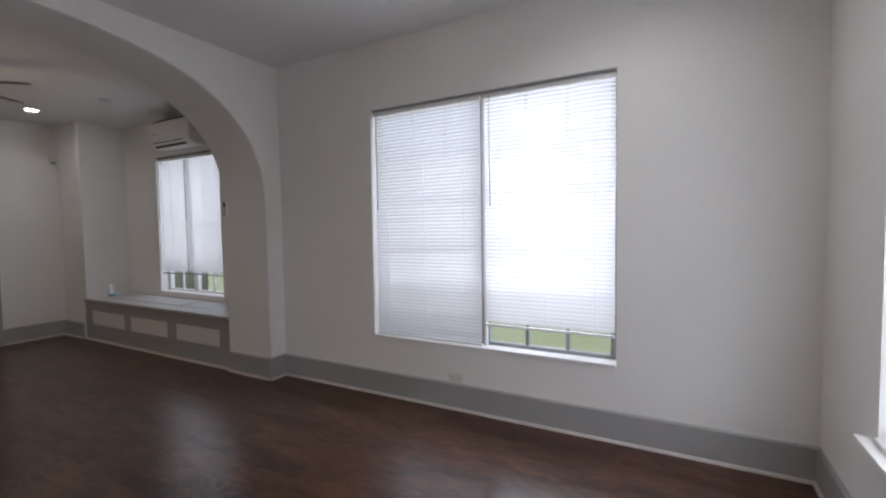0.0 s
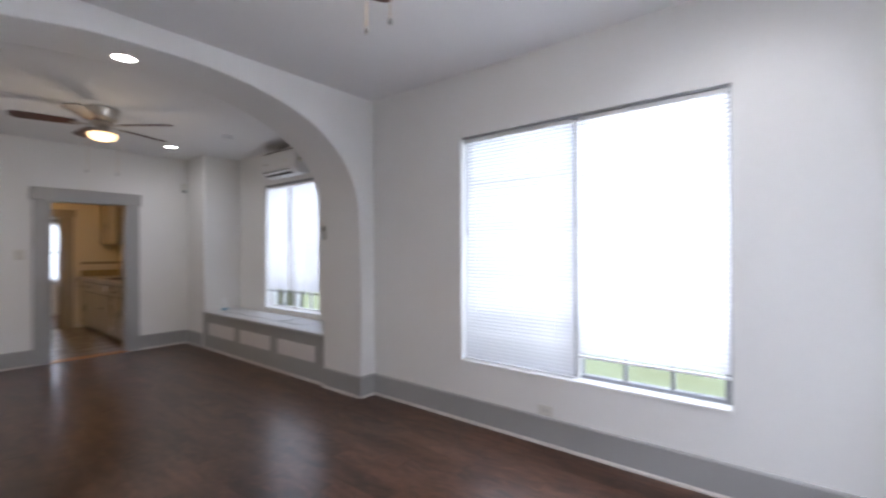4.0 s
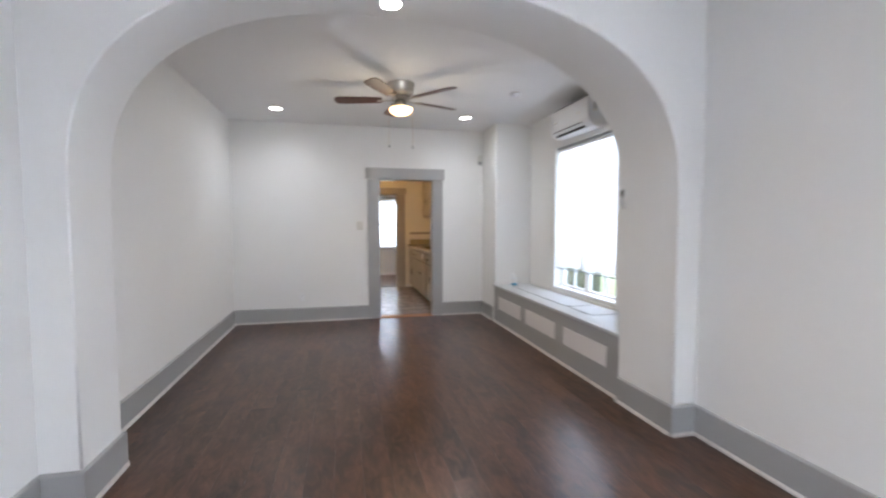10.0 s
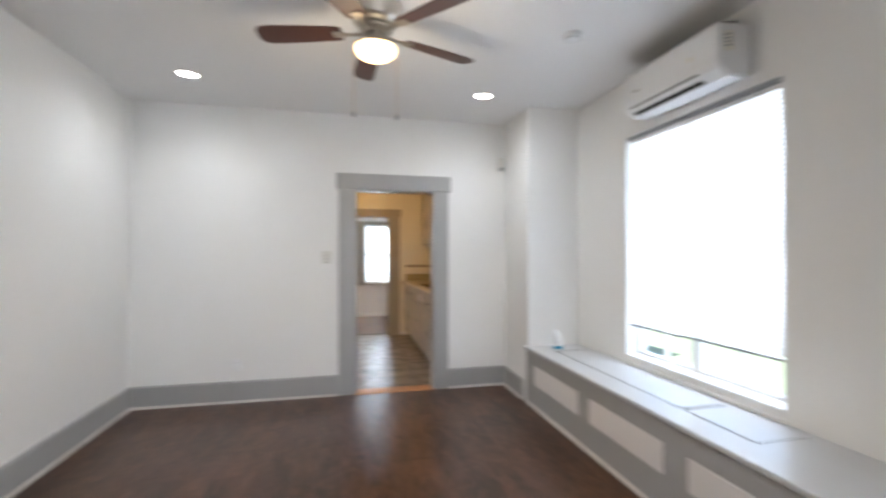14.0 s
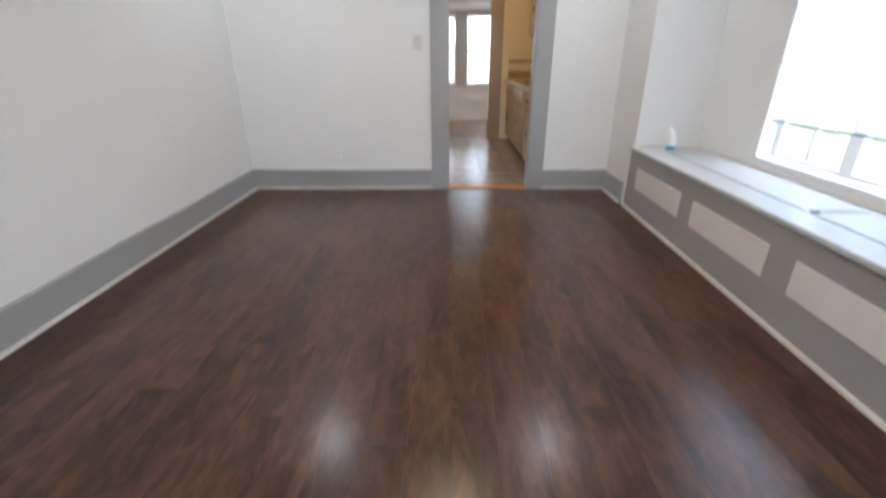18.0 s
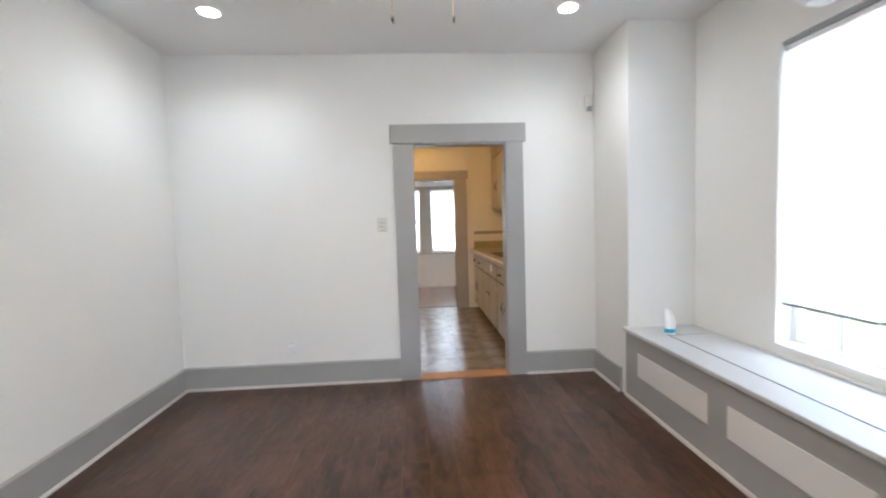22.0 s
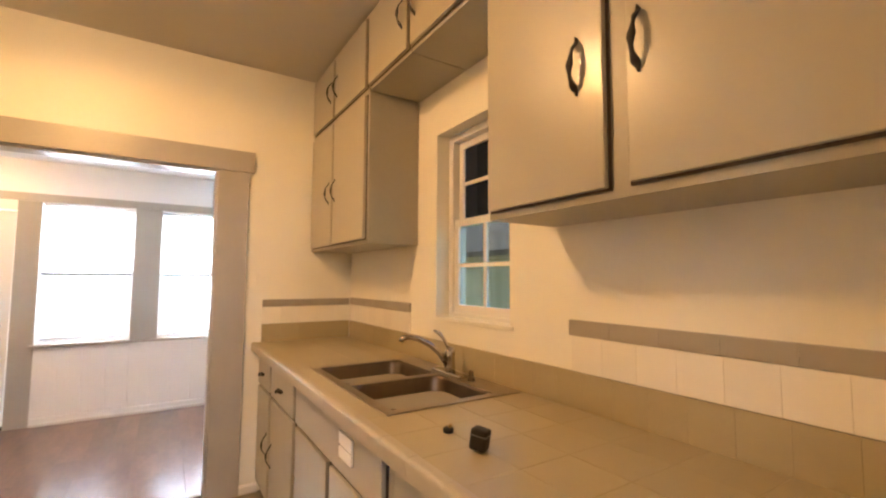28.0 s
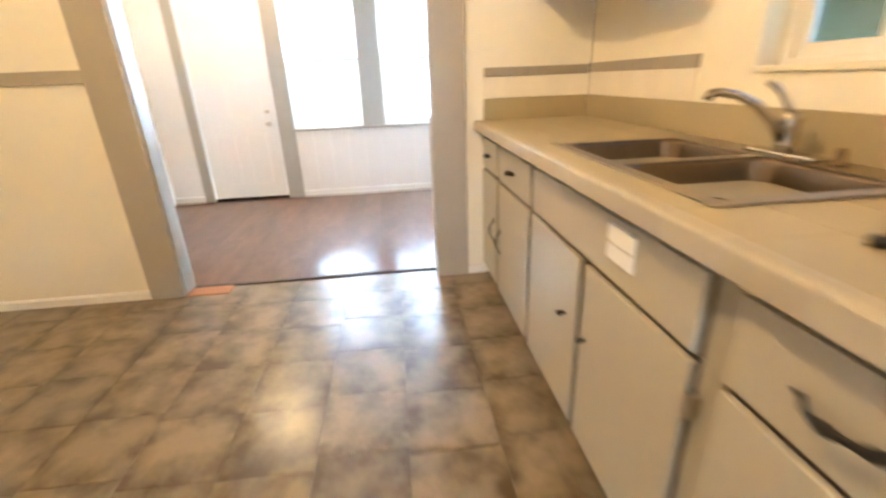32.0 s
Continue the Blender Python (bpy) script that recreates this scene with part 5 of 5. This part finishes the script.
sprayer = thing("side_sprayer", "small chrome side sprayer beside the faucet", "sprayer", at=Matrix.Translation((fx + 0.150, fy + 0.006, fz)))
part("body", lathe([(0.0, 0.0), (0.017, 0.0), (0.015, 0.008), (0.010, 0.012), (0.011, 0.032), (0.008, 0.040), (0.0, 0.042)], 14), STEEL, sprayer)

box_item = thing("black_stopper", "small black plastic box on the counter", "box", at=pose(-8.293, 2.022, COUNTER_Z + 0.0045, 0, 8, 28))
part("body", boxed(-0.021, 0.021, -0.018, 0.018, 0.0, 0.051, bevel=0.007), BLACK, box_item)
part("seam", boxed(-0.0215, 0.0215, -0.0185, 0.0185, 0.036, 0.0374), GREYPLASTIC, box_item)
bit = thing("small_cap", "small dark cap lying on the counter", "cap", at=pose(-8.440, 2.030, COUNTER_Z + 0.001))
part("body", lathe([(0.0, 0.0), (0.014, 0.0), (0.015, 0.010), (0.010, 0.014), (0.0, 0.015)], 14), BLACK, bit)
part("stem", tube([(0.004, 0, 0.012), (0.010, 0.002, 0.022)], 0.004, 8), BRASS, bit)

# ---- upper cabinets ----
UY = 2.223
UB = 1.540


def upper_unit(label, a, b, low, high):
    ob = thing("wall_cabinet", label, "cabinet", "wall cabinets")
    part("carcass", boxed(a + 0.0008, b - 0.0008, UY, Y_KIT_R - 0.002, low, high, bevel=0.002), CABSIDE, ob)
    return ob


unit = upper_unit("tall taupe wall cabinet with two slab doors", KX0, -9.492, UB, 2.331)
iron_handle(slab_front("door", unit, UY, -10.455, -10.035, 1.562, 2.312), -10.080, UY, 1.885, True, 0.14)
iron_handle(slab_front("door", unit, UY, -10.005, -9.515, 1.562, 2.312), -9.965, UY, 1.885, True, 0.14)
unit = upper_unit("taupe wall cabinet with two wide slab doors", -8.500, KX1, UB, 2.331)
iron_handle(slab_front("door", unit, UY, -8.485, -8.055, 1.566, 2.312), -8.130, UY, 1.882, True, 0.15)
iron_handle(slab_front("door", unit, UY, -7.994, KX1 - 0.012, 1.568, 2.312), -7.962, UY, 1.876, True, 0.15)
for (a, b), hx in (((-10.455, -10.035), -10.080), ((-10.005, -9.515), -9.965), ((-9.475, -9.050), -9.095), ((-9.020, -8.520), -8.975), ((-8.485, -8.055), -8.105), ((-7.994, KX1 - 0.012), -7.955)):
    unit = upper_unit("small taupe cabinet under the ceiling with one slab door", KX0 if a < -10.41 else a - 0.0125, min(KX1, b + 0.0125), 2.3325, H_KIT - 0.001)
    iron_handle(slab_front("door", unit, UY, a, b, 2.355, 2.730), hx, UY, 2.53, True, 0.14)

# ---- kitchen window ----
kw = thing("window_4", "white sash window with small panes over the sink", "window", kind="structure")
a, b, low, high = KW
gy = 0.075
for s0, s1, z0, z1 in ((a, a + 0.035, low, high), (b - 0.035, b, low, high), (a + 0.035, b - 0.035, high - 0.035, high), (a + 0.035, b - 0.035, low, low + 0.02)):
    part("window_frame", wall_box("y", Y_KIT_R, s0, s1, gy, gy + 0.07, z0, z1, bevel=0.003), WHITE, kw)
zm = 1.638
for z0, z1, d in ((low + 0.02, zm + 0.018, gy + 0.012), (zm - 0.018, high - 0.035, gy + 0.042)):
    sash = part("sash", wall_with_openings("y", Y_KIT_R + d, Y_KIT_R + d + 0.026, a + 0.035, b - 0.035, z0, z1, [(a + 0.070, b - 0.070, z0 + 0.038, z1 - 0.034)]), WHITE, kw)
    xa, xb, za, zb2 = a + 0.070, b - 0.070, z0 + 0.038, z1 - 0.034
    part("glazing_bar", wall_box("y", Y_KIT_R, (xa + xb) / 2 - 0.009, (xa + xb) / 2 + 0.009, d + 0.004, d + 0.022, za, zb2), WHITE, sash)
    part("glazing_bar", wall_box("y", Y_KIT_R, xa, xb, d + 0.005, d + 0.021, (za + zb2) / 2 - 0.009, (za + zb2) / 2 + 0.009), WHITE, sash)
    for x0, x1 in ((xa, (xa + xb) / 2), ((xa + xb) / 2, xb)):
        for q0, q1 in ((za, (za + zb2) / 2), ((za + zb2) / 2, zb2)):
            pane = part("pane", wall_box("y", Y_KIT_R, x0 + 0.001, x1 - 0.001, d + 0.011, d + 0.014, q0 + 0.001, q1 - 0.001), DIRTY if z0 < zm - 0.1 else SCREEN, sash)
            pane.visible_shadow = False
part("window_sill", boxed(a - 0.006, b + 0.02, Y_KIT_R - 0.010, Y_KIT_R + gy, low - 0.016, low + 0.002, bevel=0.004), KWALL, kw)

# ---- sun porch ----
for i, (a, b) in enumerate(PW):
    window_unit("window_%d" % (5 + i), "x", X_PORCH, (a, b, *PWZ), 0.06, 1, 2, WHITE, WHITE, "sun porch sash window", sign=-1, sill=False)
    roller_shade("x", X_PORCH, -1, a + 0.006, b - 0.006, PWZ[1] - 0.004, 1.385, 0.030, "white roller shade drawn half down", "porch shades")
    roller_shade("x", X_PORCH, -1, a + 0.030, b - 0.030, 1.40, PWZ[0] + 0.04, 0.048, "white lower shade drawn to the sill", "porch shades")
ptrim = thing("porch_trim", "taupe window and door trim of the sun porch", "trim", kind="structure")
posts = [(PDOOR[0] - 0.10, PDOOR[0]), (PDOOR[1], PW[0][0]), (PW[0][1], PW[1][0]), (PW[1][1], PW[2][0])]
for a, b in posts:
    part("post_board", boxed(X_PORCH + 0.0005, X_PORCH + 0.020, a + 0.002, b - 0.002, 0.0 if a < 0.2 else PWZ[0], PWZ[1] + 0.01, bevel=0.003), KTRIM, ptrim)
part("head_board", boxed(X_PORCH + 0.0005, X_PORCH + 0.024, PDOOR[0] - 0.13, Y_POR_R - 0.01, PWZ[1] + 0.011, PWZ[1] + 0.085, bevel=0.004), KTRIM, ptrim)
part("door_head", boxed(X_PORCH + 0.0005, X_PORCH + 0.018, PDOOR[0] + 0.001, PDOOR[1] - 0.001, PDOOR[3], PWZ[1] + 0.010), WHITE, ptrim, "white board over the door")
part("stool", boxed(X_PORCH + 0.0005, X_PORCH + 0.045, PW[0][0] - 0.03, Y_POR_R - 0.01, PWZ[0] - 0.026, PWZ[0] - 0.001, bevel=0.004), KTRIM, ptrim)
bead = structure("porch_wainscot", boxed(X_PORCH + 0.0005, X_PORCH + 0.006, PW[0][0], Y_POR_R, 0.075, PWZ[0] - 0.028), WHITE, "white beadboard under the porch windows")
me = mesh_of("board", boxed(0.0, 0.008, 0.0, 0.176, 0.076, PWZ[0] - 0.030, bevel=0.003), WHITE)
for i in range(int((Y_POR_R - PW[0][0]) / 0.18)):
    part("board", me, None, bead).location = (X_PORCH + 0.0062, PW[0][0] + i * 0.18, 0)
base_run("porch_baseboard", "x", X_PORCH, 1, PDOOR[1] + 0.175, Y_POR_R, WHITE, 0.075, 0.018)
base_run("porch_baseboard_2", "x", X_PORCH, 1, Y_POR_L, PDOOR[0] - 0.10, WHITE, 0.075, 0.018)
plamp = thing("porch_ceiling_light", "lit warm glass dome light on the porch ceiling", "ceiling light", at=Matrix.Translation((-12.1, -0.05, H_POR)))
part("base", lathe([(0.0, 0.0), (0.12, 0.0), (0.12, -0.015), (0.0, -0.015)], 28), NICKEL, plamp)
part("dome", lathe([(0.0, -0.016), (0.110, -0.017), (0.105, -0.040), (0.070, -0.065), (0.0, -0.075)], 28), KGLOBE, plamp, "glowing warm glass dome")

# ---- outside ----


def shrub(name, label, x, y, base, height, spread, leaves, trunk_h, seed):
    rnd = random.Random(seed)
    ob = thing(name, label, "tree", at=Matrix.Translation((x, y, base)))
    part("trunk", tube([(0, 0, 0), (0.05, 0.02, trunk_h * 0.5), (0.0, 0.08, trunk_h), (0.10, 0.0, height * 0.8)], [0.16, 0.13, 0.10, 0.03], 10), BARK, ob)
    for k in range(5):
        a = k * 1.26 + rnd.random()
        part("limb", tube([(0, 0, trunk_h * 0.9), (0.4 * spread * math.cos(a), 0.4 * spread * math.sin(a), height * 0.6), (0.8 * spread * math.cos(a), 0.8 * spread * math.sin(a), height * (0.65 + 0.2 * rnd.random()))], [0.07, 0.045, 0.015], 7), BARK, ob)
    clumps = [(rnd.gauss(0, spread * 0.42), rnd.gauss(0, spread * 0.42), trunk_h + (height - trunk_h) * rnd.random(), spread * rnd.uniform(0.18, 0.36)) for _ in range(26)]
    verts, faces = [], []
    for i in range(leaves):
        cx, cy, cz, r = clumps[i % len(clumps)]
        p = Vector((cx + rnd.gauss(0, r), cy + rnd.gauss(0, r), cz + rnd.gauss(0, r * 0.8)))
        d = Vector((rnd.gauss(0, 1), rnd.gauss(0, 1), rnd.gauss(0, 0.6))).normalized() * rnd.uniform(0.05, 0.11)
        e = d.orthogonal().normalized() * d.length * 0.5
        n = len(verts)
        verts += [p - d, p + e, p + d, p - e]
        faces.append((n, n + 1, n + 2, n + 3))
    me = bpy.data.meshes.new("crown")
    me.from_pydata([tuple(v) for v in verts], [], faces)
    me.materials.append(LEAF)
    tagged(part("crown", me, None, ob, "dense dark green crown"), kind="stuff")


shrub("shade_tree", "dark green leafy tree beside the kitchen", -25.5, 15.2, -0.6, 7.0, 1.8, 9000, 0.9, 3)
shrub("shade_tree", "dark green leafy tree beside the kitchen", -29.5, 16.8, -0.6, 7.4, 2.1, 9000, 1.0, 4)

garage = thing("garage", "pale green clapboard garage with a dark shingle roof", "garage", at=Matrix.Translation((-15.0, 5.0, -0.6)))
part("wall", boxed(-4.5, 4.0, 0.0, 2.0, 0, 2.28), SAGE, garage, "sage green clapboard wall")
for i in range(13):
    part("clapboard", prism([(-0.022, 0.10 + i * 0.16), (-0.001, 0.10 + i * 0.16), (-0.001, 0.257 + i * 0.16), (-0.006, 0.257 + i * 0.16)], "x", -4.5, 4.0), SAGE, garage)
for x in (-4.46, 3.96):
    part("corner_board", boxed(x - 0.05, x + 0.05, -0.030, -0.0225, 0.0, 2.26), PALE, garage, "pale corner board")
part("roof", prism([(-0.25, 2.25), (-0.25, 2.32), (1.0, 4.60), (2.25, 2.32), (2.25, 2.25), (1.0, 4.48)], "x", -4.7, 4.2), SHINGLE, garage, "dark shingle roof")

house = thing("neighbour_house", "pale clapboard house across the lawn", "house", at=Matrix.Translation((-9.0, 15.0, -0.6)))
part("wall", boxed(-9, 12, 0, 6, 0, 3.4), PALE, house, "pale blue-grey clapboard wall")
for i in range(16):
    part("clapboard", prism([(-0.03, 0.2 + i * 0.2), (-0.001, 0.2 + i * 0.2), (-0.001, 0.395 + i * 0.2), (-0.008, 0.395 + i * 0.2)], "x", -9, 12), PALE, house)
part("roof", prism([(-0.6, 3.38), (3.0, 5.2), (6.6, 3.38)], "x", -9.4, 12.4), SIDING, house, "grey shingle roof")
for x in (-6.5, -2.5, 1.5, 5.5, 9.0):
    w = part("window", boxed(x - 0.55, x + 0.55, -0.05, -0.031, 1.0, 2.5, bevel=0.01), WHITE, house, "white framed window")
    part("pane", boxed(x - 0.45, x + 0.45, -0.056, -0.0505, 1.1, 2.4), SIDING, w)

# ---- floor boards and tiles, piece by piece ----


def plank_mesh(length, width, mat):
    bm = bmesh.new()
    e = 0.0004
    quad = ((-1, -1), (1, -1), (1, 1), (-1, 1))
    low = [bm.verts.new((sx * length / 2, sy * width / 2, -0.009)) for sx, sy in quad]
    mid = [bm.verts.new((sx * length / 2, sy * width / 2, -0.0003)) for sx, sy in quad]
    top = [bm.verts.new((sx * (length / 2 - e), sy * (width / 2 - e), 0)) for sx, sy in quad]
    for a, b in ((low, mid), (mid, top)):
        for i in range(4):
            bm.faces.new((a[i], a[(i + 1) % 4], b[(i + 1) % 4], b[i]))
    bm.faces.new(top)
    return mesh_of("plank", bm, mat)


def lay_planks(parent, x0, x1, y0, y1, width, length, mat, seed):
    rnd = random.Random(seed)
    rows = math.ceil((y1 - y0) / width)
    meshes = {}
    for r in range(rows):
        ya, yb = y0 + r * width, min(y1, y0 + (r + 1) * width)
        if yb - ya < 0.02:
            continue
        x = x1 + ((r * 0.37) % 1.0) * length + rnd.uniform(0, 0.1)
        while x > x0:
            a, b = max(x0, x - length), min(x1, x)
            x -= length
            if b - a < 0.03:
                continue
            key = (round(b - a, 2), round(yb - ya, 3))
            if key not in meshes:
                meshes[key] = plank_mesh(b - a - 0.0003, yb - ya - 0.0003, mat)
            o = part("plank", meshes[key], None, parent)
            o.location = ((a + b) / 2, (ya + yb) / 2, rnd.uniform(-0.00015, 0.0))


lay_planks(floor_living, X_BACK1 + 0.036, X_FRONT - 0.002, Y_DIN_L, Y_LIV_R - 0.002, 0.158, 1.21, PLANK, 11)
lay_planks(floor_porch, X_PORCH + 0.002, X_END2 - 0.006, Y_POR_L, Y_POR_R, 0.158, 1.21, PLANK2, 12)

rnd = random.Random(5)
tw, tl = 0.312, 0.306
floor_tile = tile_mesh("floor_tile", tl - 0.0014, tw - 0.0014, 0.006, TILE, 0.0008)
y = 1.055 - 7 * tw
while y < Y_KIT_R:
    x = -8.79 - 6 * tl + rnd.uniform(-0.03, 0.03)
    while x < X_BACK1:
        start = X_END2 + 0.032 if y + tw / 2 > KDOOR[0] and y + tw / 2 < KDOOR[1] else X_END1 + 0.002
        xa, xb, ya, yb = max(x, start), min(x + tl, X_BACK2 - 0.012), max(y, Y_KIT_L), min(y + tw, FACE + 0.05)
        if xb - xa > 0.02 and yb - ya > 0.02:
            full = abs(xb - xa - tl) < 1e-4 and abs(yb - ya - tw) < 1e-4
            o = part("floor_tile", floor_tile if full else tile_mesh("floor_tile", xb - xa - 0.0014, yb - ya - 0.0014, 0.006, TILE, 0.0008), None, floor_kitchen)
            o.location = ((xa + xb) / 2, (ya + yb) / 2, rnd.uniform(-0.0005, 0.0))
        x += tl
    y += tw
